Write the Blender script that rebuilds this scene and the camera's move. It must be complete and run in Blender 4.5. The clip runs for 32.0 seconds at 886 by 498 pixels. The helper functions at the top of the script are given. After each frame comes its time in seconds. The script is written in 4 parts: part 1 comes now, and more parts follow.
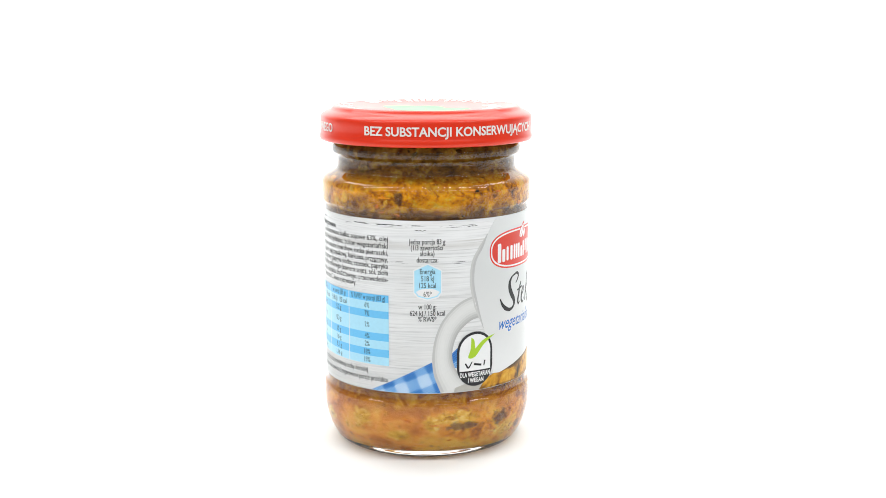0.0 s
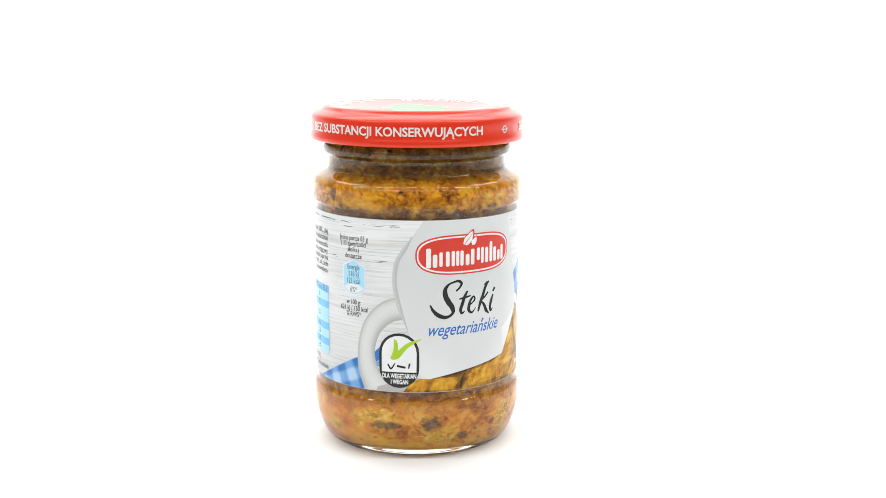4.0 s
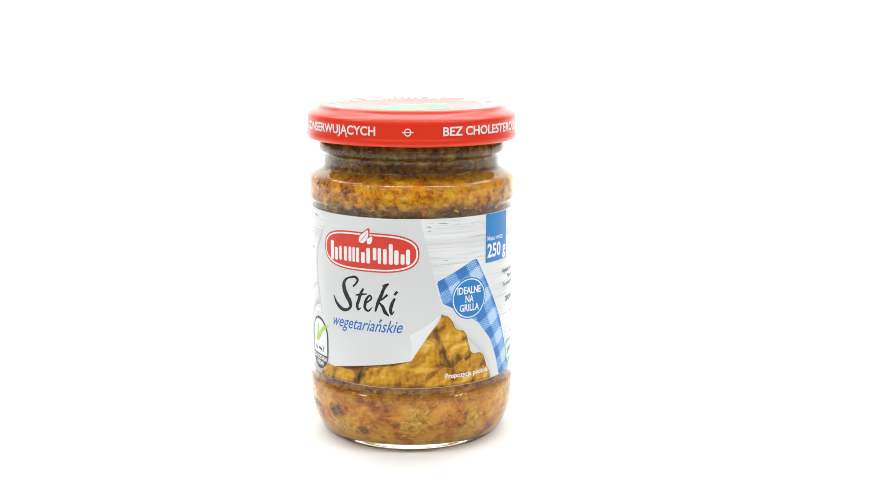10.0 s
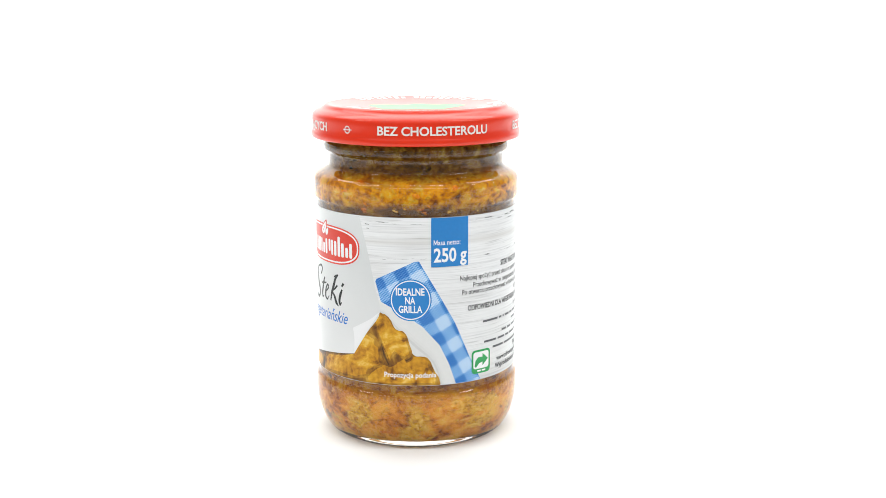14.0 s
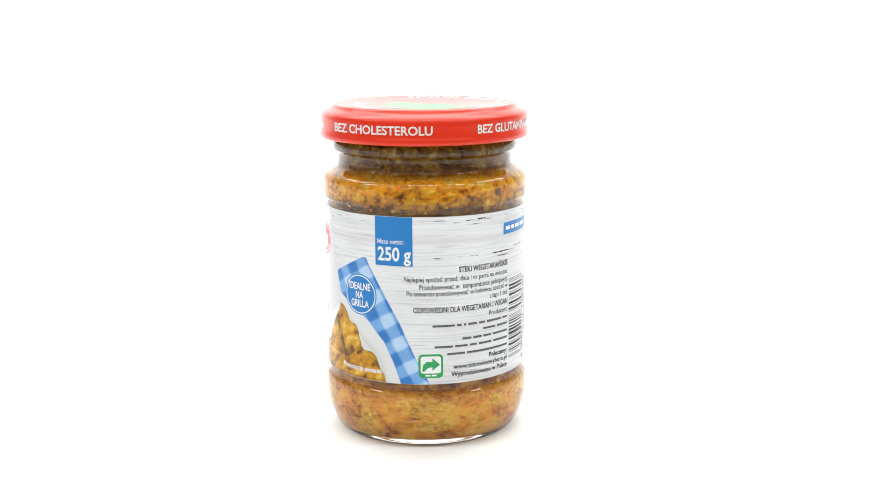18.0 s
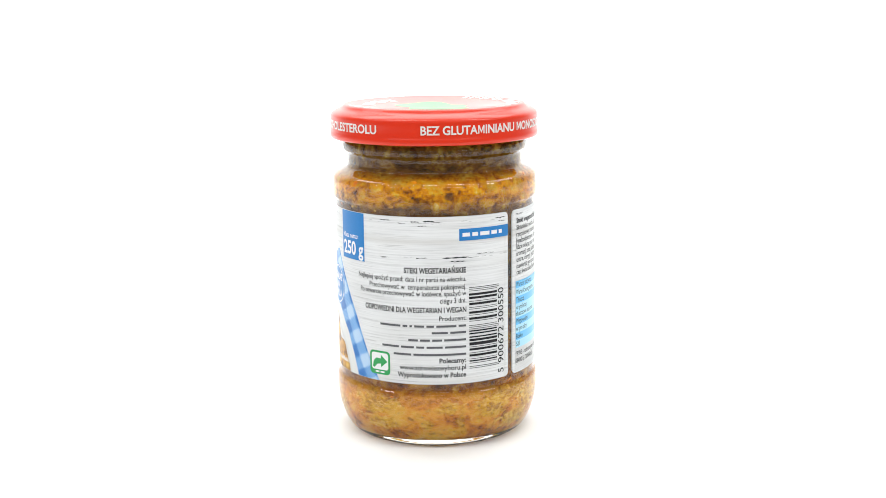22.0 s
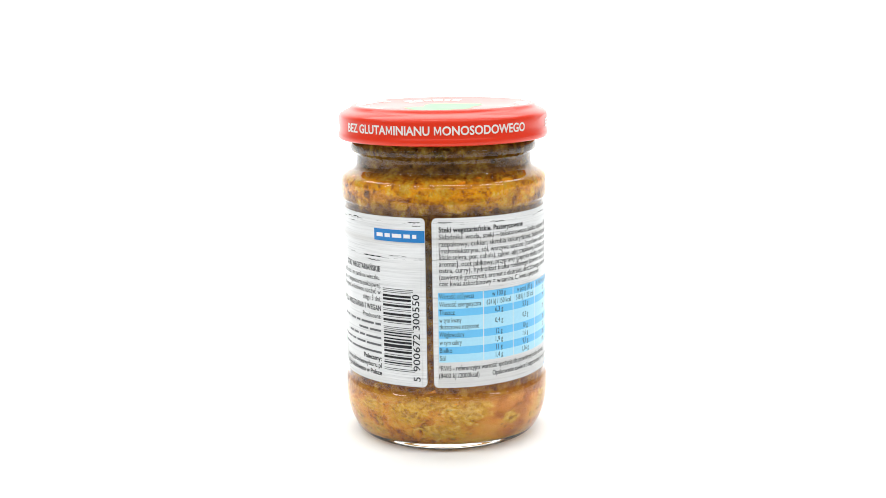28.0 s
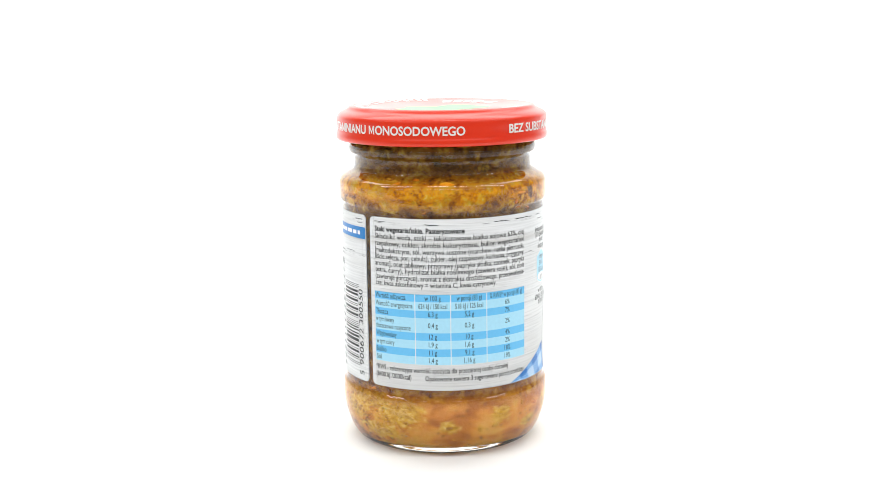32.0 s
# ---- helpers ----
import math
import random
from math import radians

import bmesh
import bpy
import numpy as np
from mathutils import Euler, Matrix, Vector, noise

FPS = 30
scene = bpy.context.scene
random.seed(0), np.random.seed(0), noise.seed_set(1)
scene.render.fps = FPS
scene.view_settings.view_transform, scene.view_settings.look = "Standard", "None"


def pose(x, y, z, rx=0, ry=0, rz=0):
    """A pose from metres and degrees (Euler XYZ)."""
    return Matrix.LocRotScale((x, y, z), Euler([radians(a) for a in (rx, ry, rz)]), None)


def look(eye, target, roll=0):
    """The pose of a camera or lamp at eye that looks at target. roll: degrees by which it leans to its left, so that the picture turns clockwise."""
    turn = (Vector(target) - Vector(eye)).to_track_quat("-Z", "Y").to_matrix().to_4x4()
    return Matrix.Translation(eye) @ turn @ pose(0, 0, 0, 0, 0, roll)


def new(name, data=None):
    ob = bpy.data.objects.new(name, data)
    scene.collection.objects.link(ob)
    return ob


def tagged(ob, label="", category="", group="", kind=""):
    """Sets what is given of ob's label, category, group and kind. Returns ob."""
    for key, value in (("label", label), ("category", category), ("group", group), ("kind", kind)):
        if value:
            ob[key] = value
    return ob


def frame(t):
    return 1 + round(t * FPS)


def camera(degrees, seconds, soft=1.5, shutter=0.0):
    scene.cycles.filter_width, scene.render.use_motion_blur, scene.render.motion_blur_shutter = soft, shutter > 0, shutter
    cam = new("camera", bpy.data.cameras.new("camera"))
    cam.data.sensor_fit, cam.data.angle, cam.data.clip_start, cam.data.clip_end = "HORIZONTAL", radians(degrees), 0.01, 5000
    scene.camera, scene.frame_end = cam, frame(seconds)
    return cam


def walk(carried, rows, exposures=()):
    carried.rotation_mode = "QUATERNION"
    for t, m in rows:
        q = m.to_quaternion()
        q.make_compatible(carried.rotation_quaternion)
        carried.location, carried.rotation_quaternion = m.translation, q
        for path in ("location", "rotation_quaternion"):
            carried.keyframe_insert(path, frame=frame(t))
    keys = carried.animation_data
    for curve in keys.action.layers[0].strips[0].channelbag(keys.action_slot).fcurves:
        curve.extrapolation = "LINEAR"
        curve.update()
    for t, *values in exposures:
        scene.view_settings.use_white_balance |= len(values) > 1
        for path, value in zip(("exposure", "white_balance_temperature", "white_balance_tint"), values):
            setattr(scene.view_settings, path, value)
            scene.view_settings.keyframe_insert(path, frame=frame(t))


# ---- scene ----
# Camera: stands still before a jar that turns on a hidden turntable.
EYE = Vector((0.0, -0.4272, 0.1451))
AIM = EYE + Vector((0.01166, 0.98200, -0.18853))
cam = camera(38.83, 32.0, soft=0.6)
walk(cam, [(0, look(EYE, AIM, -0.257)), (32, look(EYE, AIM, -0.257))])

# ---- world and light: a white photo studio with two strip lights; a wide soft light above and two lights on the backdrop are added, unseen, to whiten the paper ----
world = bpy.data.worlds.new("studio")
scene.world = world
world.use_nodes = True
world.node_tree.nodes["Background"].inputs[0].default_value = (0.97, 0.985, 1.0, 1)
world.node_tree.nodes["Background"].inputs[1].default_value = 0.32
scene.view_settings.exposure = 0.0


def softbox(name, eye, target, size, watts):
    lamp = bpy.data.lights.new(name, "AREA")
    lamp.shape, lamp.size, lamp.size_y, lamp.energy = "RECTANGLE", size[0], size[1], watts
    lamp.color = (0.985, 1.0, 0.99)
    new(name, lamp).matrix_world = look(eye, target)


softbox("front_strip_light", (0, -0.74, 0.52), (0, 0, 0.05), (2.0, 0.12), 1.4)
softbox("strip_light", (0, -0.26, 0.85), (0, -0.20, 0.0), (2.4, 0.08), 8.2)
# added lamps out of view: they brighten the paper round and behind the jar
softbox("top_light", (0, 0.42, 1.00), (0, 0.20, 0.0), (1.8, 0.6), 12.5)
softbox("backdrop_light", (-0.65, 0.35, 0.85), (-0.6, 1.13, 0.50), (0.9, 0.4), 8.0)
softbox("backdrop_light", (0.65, 0.35, 0.85), (0.6, 1.13, 0.50), (0.9, 0.4), 8.0)


# ---- materials ----
class Nodes:
    """A small helper for node materials."""

    def __init__(self, name):
        self.mat = bpy.data.materials.new(name)
        self.mat.use_nodes = True
        self.tree = self.mat.node_tree
        self.bsdf = self.tree.nodes["Principled BSDF"]

    def node(self, kind, **values):
        n = self.tree.nodes.new(kind)
        for key, value in values.items():
            if key in n.inputs:
                n.inputs[key].default_value = value
        return n

    def link(self, a, b):
        self.tree.links.new(a, b)

    def coords(self, output, scale, turn=0.0):
        tc = self.node("ShaderNodeTexCoord")
        mp = self.node("ShaderNodeMapping")
        mp.inputs["Scale"].default_value = scale
        mp.inputs["Rotation"].default_value = (0, 0, radians(turn))
        self.link(tc.outputs[output], mp.inputs["Vector"])
        return mp.outputs[0]

    def noise(self, vec, scale=1.0, detail=4.0, rough=0.38, distort=0.0):
        n = self.node("ShaderNodeTexNoise", Scale=scale, Detail=detail, Roughness=rough, Distortion=distort)
        self.link(vec, n.inputs["Vector"])
        return n.outputs["Fac"]

    def ramp(self, fac, stops, smooth=False):
        n = self.node("ShaderNodeValToRGB")
        n.color_ramp.interpolation = "EASE" if smooth else "LINEAR"
        el = n.color_ramp.elements
        while len(el) < len(stops):
            el.new(0.5)
        for e, (at, col) in zip(el, stops):
            e.position = at
            e.color = (*col, 1) if len(col) == 3 else col
        self.link(fac, n.inputs[0])
        return n.outputs[0]

    def mix(self, fac, a, b, mode="MIX"):
        n = self.node("ShaderNodeMix")
        n.data_type, n.blend_type = "RGBA", mode
        for value, socket in ((fac, n.inputs[0]), (a, n.inputs[6]), (b, n.inputs[7])):
            if isinstance(value, (int, float)):
                socket.default_value = value
            elif isinstance(value, tuple):
                socket.default_value = (*value, 1)
            else:
                self.link(value, socket)
        return n.outputs[2]

    def math(self, op, a, b=0.0, c=0.0):
        n = self.node("ShaderNodeMath")
        n.operation = op
        for value, socket in zip((a, b, c), n.inputs):
            if isinstance(value, (int, float)):
                socket.default_value = value
            else:
                self.link(value, socket)
        return n.outputs[0]

    def bump(self, height, strength, distance):
        n = self.node("ShaderNodeBump", Strength=strength, Distance=distance)
        self.link(height, n.inputs["Height"])
        self.link(n.outputs[0], self.bsdf.inputs["Normal"])

    def done(self, colour, rough=0.5, metal=0.0, spec=0.5):
        if isinstance(colour, tuple):
            self.bsdf.inputs["Base Color"].default_value = (*colour, 1)
        else:
            self.link(colour, self.bsdf.inputs["Base Color"])
        self.bsdf.inputs["Roughness"].default_value = rough
        self.bsdf.inputs["Metallic"].default_value = metal
        self.bsdf.inputs["Specular IOR Level"].default_value = spec
        return self.mat


GREY = ((0.0, 0.0, 0.0), (1.0, 1.0, 1.0))


def ink(name, colour, rough=0.30, vary=0.10):
    """Printing ink: a colour with a little unevenness from the press."""
    m = Nodes(name)
    f = m.noise(m.coords("UV", (0.9, 0.9, 0.9)), 1.0, 6)
    dark = tuple(c * (1 - vary) for c in colour)
    return m.done(m.mix(f, dark, colour), rough, spec=0.22)


def make_wood_print():
    m = Nodes("white_plank_print")
    uv = m.coords("UV", (1, 1, 1))
    grain = m.noise(m.coords("UV", (0.035, 1.6, 1)), 1.0, 6, 0.65, 0.4)
    fine = m.noise(m.coords("UV", (0.10, 5.5, 1)), 1.0, 4, 0.6)
    cloud = m.noise(m.coords("UV", (0.05, 0.09, 1)), 1.0, 3)
    sep = m.node("ShaderNodeSeparateXYZ")
    m.link(uv, sep.inputs[0])
    v = sep.outputs[1]
    col = m.ramp(grain, [(0.30, (0.49, 0.495, 0.505)), (0.41, (0.66, 0.665, 0.67)), (0.56, (0.77, 0.775, 0.78))])
    col = m.mix(0.19, col, m.ramp(fine, [(0.34, (0.46, 0.47, 0.49)), (0.45, (0.98, 0.98, 0.98))]), "MULTIPLY")
    col = m.mix(0.30, col, m.ramp(cloud, [(0.33, (0.68, 0.67, 0.655)), (0.55, (0.81, 0.81, 0.81))]))
    # long thin grain lines, in some places only
    line = m.noise(m.coords("UV", (0.045, 2.4, 1), 1.2), 1.0, 2, 0.5, 0.3)
    where = m.noise(m.coords("UV", (0.06, 0.12, 1)), 1.0, 2)
    line = m.math("MULTIPLY", m.ramp(line, [(0.60, GREY[0]), (0.66, GREY[1])]), m.ramp(where, [(0.44, GREY[0]), (0.56, GREY[1])]))
    col = m.mix(m.math("MULTIPLY", line, 0.40), col, (0.34, 0.335, 0.33))
    edge = m.math("SUBTRACT", 1.0, m.math("MINIMUM", m.math("MULTIPLY", m.math("ABSOLUTE", m.math("SUBTRACT", v, 71.9)), 3.5), 1.0))
    col = m.mix(m.math("MULTIPLY", edge, m.ramp(where, [(0.40, GREY[0]), (0.55, (0.6, 0.6, 0.6))])), col, (0.36, 0.33, 0.29))
    # the edge of the upper plank: a warm grey band, and dark cracks in two rows
    band = m.math("SUBTRACT", 1.0, m.math("MINIMUM", m.math("MULTIPLY", m.math("ABSOLUTE", m.math("SUBTRACT", v, 70.4)), 0.62), 1.0))
    col = m.mix(m.math("MULTIPLY", band, 0.45), col, (0.50, 0.48, 0.45))
    crack = m.noise(m.coords("UV", (0.16, 3.2, 1)), 1.0, 3, 0.6)
    rows = m.math("ADD",
                  m.math("SUBTRACT", 1.0, m.math("MINIMUM", m.math("ABSOLUTE", m.math("SUBTRACT", v, 76.6)), 1.0)),
                  m.math("SUBTRACT", 1.0, m.math("MINIMUM", m.math("ABSOLUTE", m.math("SUBTRACT", v, 65.0)), 1.0)))
    dark = m.ramp(m.math("MULTIPLY", crack, m.math("MINIMUM", m.math("MULTIPLY", rows, 1.6), 1.0)), [(0.595, GREY[0]), (0.63, GREY[1])])
    col = m.mix(dark, col, (0.05, 0.05, 0.05))
    return m.done(col, 0.30, spec=0.22)


def make_panel_print():
    """Pale grey paper in the picture, lighter towards its lower edge."""
    m = Nodes("pale_grey_ink")
    sep = m.node("ShaderNodeSeparateXYZ")
    m.link(m.coords("UV", (1, 1, 1)), sep.inputs[0])
    cloud = m.noise(m.coords("UV", (0.05, 0.05, 1)), 1.0, 3)
    v = m.math("ADD", m.math("DIVIDE", sep.outputs[1], 100.0), m.math("MULTIPLY", m.math("SUBTRACT", cloud, 0.5), 0.3))
    col = m.ramp(v, [(0.24, (0.74, 0.745, 0.745)), (0.42, (0.68, 0.685, 0.685)), (0.62, (0.64, 0.65, 0.65)), (0.80, (0.69, 0.70, 0.70))], True)
    return m.done(col, 0.30, spec=0.22)


def make_gingham(name, turn, pitch):
    m = Nodes(name)
    co = m.coords("UV", (1 / pitch, 1 / pitch, 1), turn)
    sep = m.node("ShaderNodeSeparateXYZ")
    m.link(co, sep.inputs[0])
    bands = []
    for axis in (0, 1):
        f = m.math("FRACT", sep.outputs[axis])
        bands.append(m.ramp(f, [(0.40, GREY[0]), (0.50, GREY[1]), (0.90, GREY[1]), (1.0, GREY[0])]))
    both = m.math("MULTIPLY", m.math("ADD", bands[0], bands[1]), 0.5)
    weave = m.node("ShaderNodeTexChecker", Scale=1.0)
    m.link(m.coords("UV", (1.7, 2.6, 1), turn + 12), weave.inputs["Vector"])
    wob = m.noise(m.coords("UV", (0.5, 0.5, 0.5)), 1.0, 5)
    f = m.math("ADD", m.math("MULTIPLY", both, 0.86), m.math("MULTIPLY", m.math("SUBTRACT", weave.outputs["Fac"], 0.5), 0.34))
    f = m.math("ADD", f, m.math("MULTIPLY", m.math("SUBTRACT", wob, 0.5), 0.30))
    return m.done(m.ramp(f, [(0.0, (0.54, 0.68, 0.83)), (0.26, (0.26, 0.48, 0.76)), (0.5, (0.10, 0.31, 0.66)), (0.9, (0.024, 0.135, 0.46))]), 0.30, spec=0.22)


def make_stew_print(name, dark=0):
    """A printed photograph of fibrous lumps: relief shown by a lit and a dark side, in ink."""
    m = Nodes(name)
    here, beside = [], []
    for found, shift in ((here, 0.0), (beside, 0.9)):
        tc = m.node("ShaderNodeTexCoord")
        mp = m.node("ShaderNodeMapping")
        mp.inputs["Location"].default_value = (-shift, shift, 0)
        m.link(tc.outputs["UV"], mp.inputs["Vector"])
        for size, detail in ((0.15, 3), (0.55, 5)):
            found.append(m.noise(mp.outputs[0], size, detail, 0.52, 0.9))
    relief = m.math("ADD", m.math("MULTIPLY", m.math("SUBTRACT", here[0], beside[0]), 1.25), m.math("MULTIPLY", m.math("SUBTRACT", here[1], beside[1]), 0.25))
    cloud = m.noise(m.coords("UV", (0.10, 0.13, 1), 30), 1.0, 3, 0.5)
    f = m.math("ADD", m.math("ADD", 0.5, relief), m.math("MULTIPLY", m.math("SUBTRACT", cloud, 0.5), 0.80))
    if dark == 2:
        stops = [(0.30, (0.10, 0.040, 0.006)), (0.46, (0.20, 0.085, 0.010)), (0.60, (0.33, 0.155, 0.016)), (0.78, (0.46, 0.26, 0.04))]
    elif dark == 3:
        stops = [(0.28, (0.11, 0.045, 0.006)), (0.44, (0.30, 0.130, 0.010)), (0.58, (0.43, 0.21, 0.018)), (0.78, (0.56, 0.32, 0.05))]
    elif dark:
        stops = [(0.30, (0.030, 0.016, 0.004)), (0.52, (0.10, 0.05, 0.010)), (0.72, (0.24, 0.13, 0.02))]
    else:
        stops = [(0.24, (0.17, 0.066, 0.005)), (0.38, (0.42, 0.175, 0.009)), (0.52, (0.58, 0.275, 0.014)), (0.64, (0.67, 0.365, 0.03)), (0.80, (0.78, 0.52, 0.11))]
    col = m.ramp(f, stops)
    speck = m.noise(m.coords("UV", (1.6, 1.6, 1)), 1.0, 3, 0.6)
    col = m.mix(m.math("MULTIPLY", m.ramp(speck, [(0.66, GREY[0]), (0.72, GREY[1])]), 0.5), col, (0.10, 0.05, 0.008))
    return m.done(col, 0.30, spec=0.22)


def make_glass():
    m = Nodes("clear_jar_glass")
    m.bsdf.inputs["Transmission Weight"].default_value = 1.0
    m.bsdf.inputs["IOR"].default_value = 1.5
    wave = m.noise(m.coords("Object", (60, 60, 25)), 1.0, 2)
    m.bump(wave, 0.025, 0.001)
    return m.done((0.985, 0.995, 0.985), 0.015)


def make_sauce():
    """Thick stew sauce, coloured in bands by height: pale gravy with soft soy lumps below, golden crumbs and herbs
    above, brown in the neck.
    """
    m = Nodes("orange_stew_sauce")
    big = m.noise(m.coords("Object", (120, 120, 160)), 1.0, 3, 0.5, 0.4)
    mid = m.noise(m.coords("Object", (330, 330, 420)), 1.0, 5, 0.60, 0.5)
    fine_n = m.noise(m.coords("Object", (950, 950, 1100)), 1.0, 4, 0.6, 0.3)
    f = m.math("ADD", m.math("MULTIPLY", big, 0.30), m.math("ADD", m.math("MULTIPLY", mid, 0.42), m.math("MULTIPLY", fine_n, 0.28)))
    sep = m.node("ShaderNodeSeparateXYZ")
    m.link(m.coords("Object", (1000, 1000, 1000)), sep.inputs[0])
    z = m.math("DIVIDE", m.math("ADD", sep.outputs[2], m.math("ADD", m.math("MULTIPLY", m.math("SUBTRACT", big, 0.5), 9.0), m.math("MULTIPLY", m.math("SUBTRACT", mid, 0.5), 5.0))), 120.0)
    # golden band under the shoulder
    gold = m.ramp(f, [(0.37, (0.13, 0.045, 0.002)), (0.43, (0.34, 0.115, 0.003)), (0.48, (0.55, 0.20, 0.003)), (0.53, (0.72, 0.32, 0.005)), (0.58, (0.68, 0.40, 0.016)), (0.65, (0.76, 0.57, 0.14))])
    # brown bands behind the label's edges and in the neck
    brown = m.ramp(f, [(0.38, (0.045, 0.015, 0.002)), (0.46, (0.115, 0.043, 0.004)), (0.53, (0.20, 0.083, 0.008)), (0.64, (0.40, 0.22, 0.022))])
    neck = m.ramp(f, [(0.38, (0.065, 0.024, 0.002)), (0.46, (0.15, 0.060, 0.005)), (0.53, (0.25, 0.110, 0.010)), (0.64, (0.45, 0.26, 0.028))])
    amber = m.ramp(f, [(0.39, (0.10, 0.030, 0.003)), (0.47, (0.29, 0.095, 0.007)), (0.53, (0.46, 0.180, 0.014)), (0.61, (0.60, 0.32, 0.04))])
    # gravy at the foot: smooth, with wide soft clouds
    soft = m.noise(m.coords("Object", (85, 85, 130)), 1.0, 3, 0.45, 0.6)
    g = m.math("ADD", m.math("MULTIPLY", soft, 0.50), m.math("ADD", m.math("MULTIPLY", mid, 0.34), m.math("MULTIPLY", fine_n, 0.16)))
    gravy = m.ramp(g, [(0.39, (0.27, 0.075, 0.006)), (0.45, (0.60, 0.210, 0.017)), (0.51, (0.79, 0.345, 0.032)), (0.60, (0.84, 0.50, 0.06))])
    smooth_side = m.node("ShaderNodeAttribute")
    smooth_side.attribute_name = "smooth_gravy"
    rough_side = m.math("SUBTRACT", 1.0, smooth_side.outputs["Fac"])
    even = m.ramp(soft, [(0.36, (0.54, 0.175, 0.018)), (0.50, (0.80, 0.33, 0.04)), (0.62, (0.84, 0.45, 0.06))])
    gravy = m.mix(m.math("MULTIPLY", smooth_side.outputs["Fac"], 0.85), gravy, even)
    # soy lumps and dark pockets, as laid out on the filling
    fibre = m.noise(m.coords("Object", (300, 300, 520)), 1.0, 5, 0.65, 1.2)
    def laid(name, lo, hi):
        at_node = m.node("ShaderNodeAttribute")
        at_node.attribute_name = name
        return m.ramp(m.math("ADD", at_node.outputs["Fac"], m.math("MULTIPLY", m.math("SUBTRACT", fibre, 0.5), 1.5)), [(lo, GREY[0]), (hi, GREY[1])], True)
    lump_col = m.ramp(m.math("ADD", m.math("MULTIPLY", fibre, 0.65), m.math("MULTIPLY", fine_n, 0.35)), [(0.38, (0.38, 0.155, 0.010)), (0.46, (0.66, 0.335, 0.020)), (0.54, (0.80, 0.49, 0.050)), (0.64, (0.88, 0.67, 0.17))])
    pocket_col = m.ramp(f, [(0.42, (0.060, 0.030, 0.013)), (0.52, (0.15, 0.075, 0.028)), (0.60, (0.26, 0.135, 0.04))])
    pocket = m.noise(m.coords("Object", (110, 110, 150)), 1.0, 5, 0.6, 1.2)
    gravy = m.mix(m.math("MULTIPLY", m.ramp(pocket, [(0.37, GREY[1]), (0.46, GREY[0])], True), m.math("MULTIPLY", rough_side, 0.72)), gravy, lump_col)
    gravy = m.mix(m.math("MULTIPLY", m.ramp(pocket, [(0.58, GREY[0]), (0.68, GREY[1])], True), m.math("MULTIPLY", rough_side, 0.6)), gravy, amber)
    gravy = m.mix(laid("soy_lump", 0.16, 0.52), gravy, lump_col)
    murk = m.ramp(pocket, [(0.46, GREY[0]), (0.64, GREY[1])], True)
    upper = m.mix(m.math("MULTIPLY", murk, 0.4), gold, brown)
    col = m.mix(m.ramp(z, [(0.130, GREY[0]), (0.172, GREY[1])]), gravy, amber)
    col = m.mix(m.ramp(z, [(0.30, GREY[0]), (0.50, GREY[1])]), col, brown)
    col = m.mix(m.ramp(z, [(0.675, GREY[0]), (0.705, GREY[1])]), col, upper)
    col = m.mix(m.ramp(z, [(0.735, GREY[0]), (0.775, GREY[1])]), col, neck)
    col = m.mix(m.math("MULTIPLY", laid("dark_pocket", 0.32, 0.62), 0.85), col, pocket_col)
    herb = m.node("ShaderNodeTexVoronoi", Scale=1.0, Randomness=1.0)
    m.link(m.coords("Object", (430, 430, 470)), herb.inputs["Vector"])
    spots = m.ramp(m.math("ADD", herb.outputs["Distance"], m.math("MULTIPLY", m.math("SUBTRACT", mid, 0.5), 1.0)), [(0.10, GREY[1]), (0.20, GREY[0])])
    high = m.ramp(z, [(0.20, (0.36, 0.36, 0.36)), (0.60, (0.48, 0.48, 0.48))])
    col = m.mix(m.math("MULTIPLY", spots, high), col, (0.045, 0.026, 0.006))
    # small air bubbles against the glass
    bub = m.node("ShaderNodeTexVoronoi", Scale=1.0, Randomness=1.0)
    m.link(m.coords("Object", (310, 310, 310)), bub.inputs["Vector"])
    ring = m.math("MULTIPLY", m.ramp(bub.outputs["Distance"], [(0.10, GREY[0]), (0.14, GREY[1]), (0.19, GREY[1]), (0.23, GREY[0])]), m.ramp(z, [(0.64, GREY[0]), (0.68, (0.35, 0.35, 0.35))]))
    col = m.mix(ring, col, (0.14, 0.07, 0.015))
    m.bsdf.inputs["Subsurface Weight"].default_value = 0.35
    m.bsdf.inputs["Subsurface Radius"].default_value = (1.0, 0.5, 0.15)
    m.bsdf.inputs["Subsurface Scale"].default_value = 0.0012
    m.bump(m.math("ADD", mid, m.math("MULTIPLY", fine_n, 0.4)), 0.5, 0.0006)
    return m.done(col, 0.5, spec=0.05)


def make_chunk(name, a, b, c):
    m = Nodes(name)
    info = m.node("ShaderNodeObjectInfo")
    n1 = m.noise(m.coords("Object", (420, 420, 620)), 1.0, 8, 0.70, 0.5)
    n2 = m.noise(m.coords("Object", (1500, 1500, 1500)), 1.0, 4)
    f = m.math("ADD", m.math("MULTIPLY", n1, 0.72), m.math("MULTIPLY", n2, 0.28))
    f = m.math("ADD", f, m.math("MULTIPLY", m.math("SUBTRACT", info.outputs["Random"], 0.5), 0.14))
    m.bump(f, 0.7, 0.0008)
    return m.done(m.ramp(f, [(0.38, a), (0.50, b), (0.62, c)]), 0.5, spec=0.05)


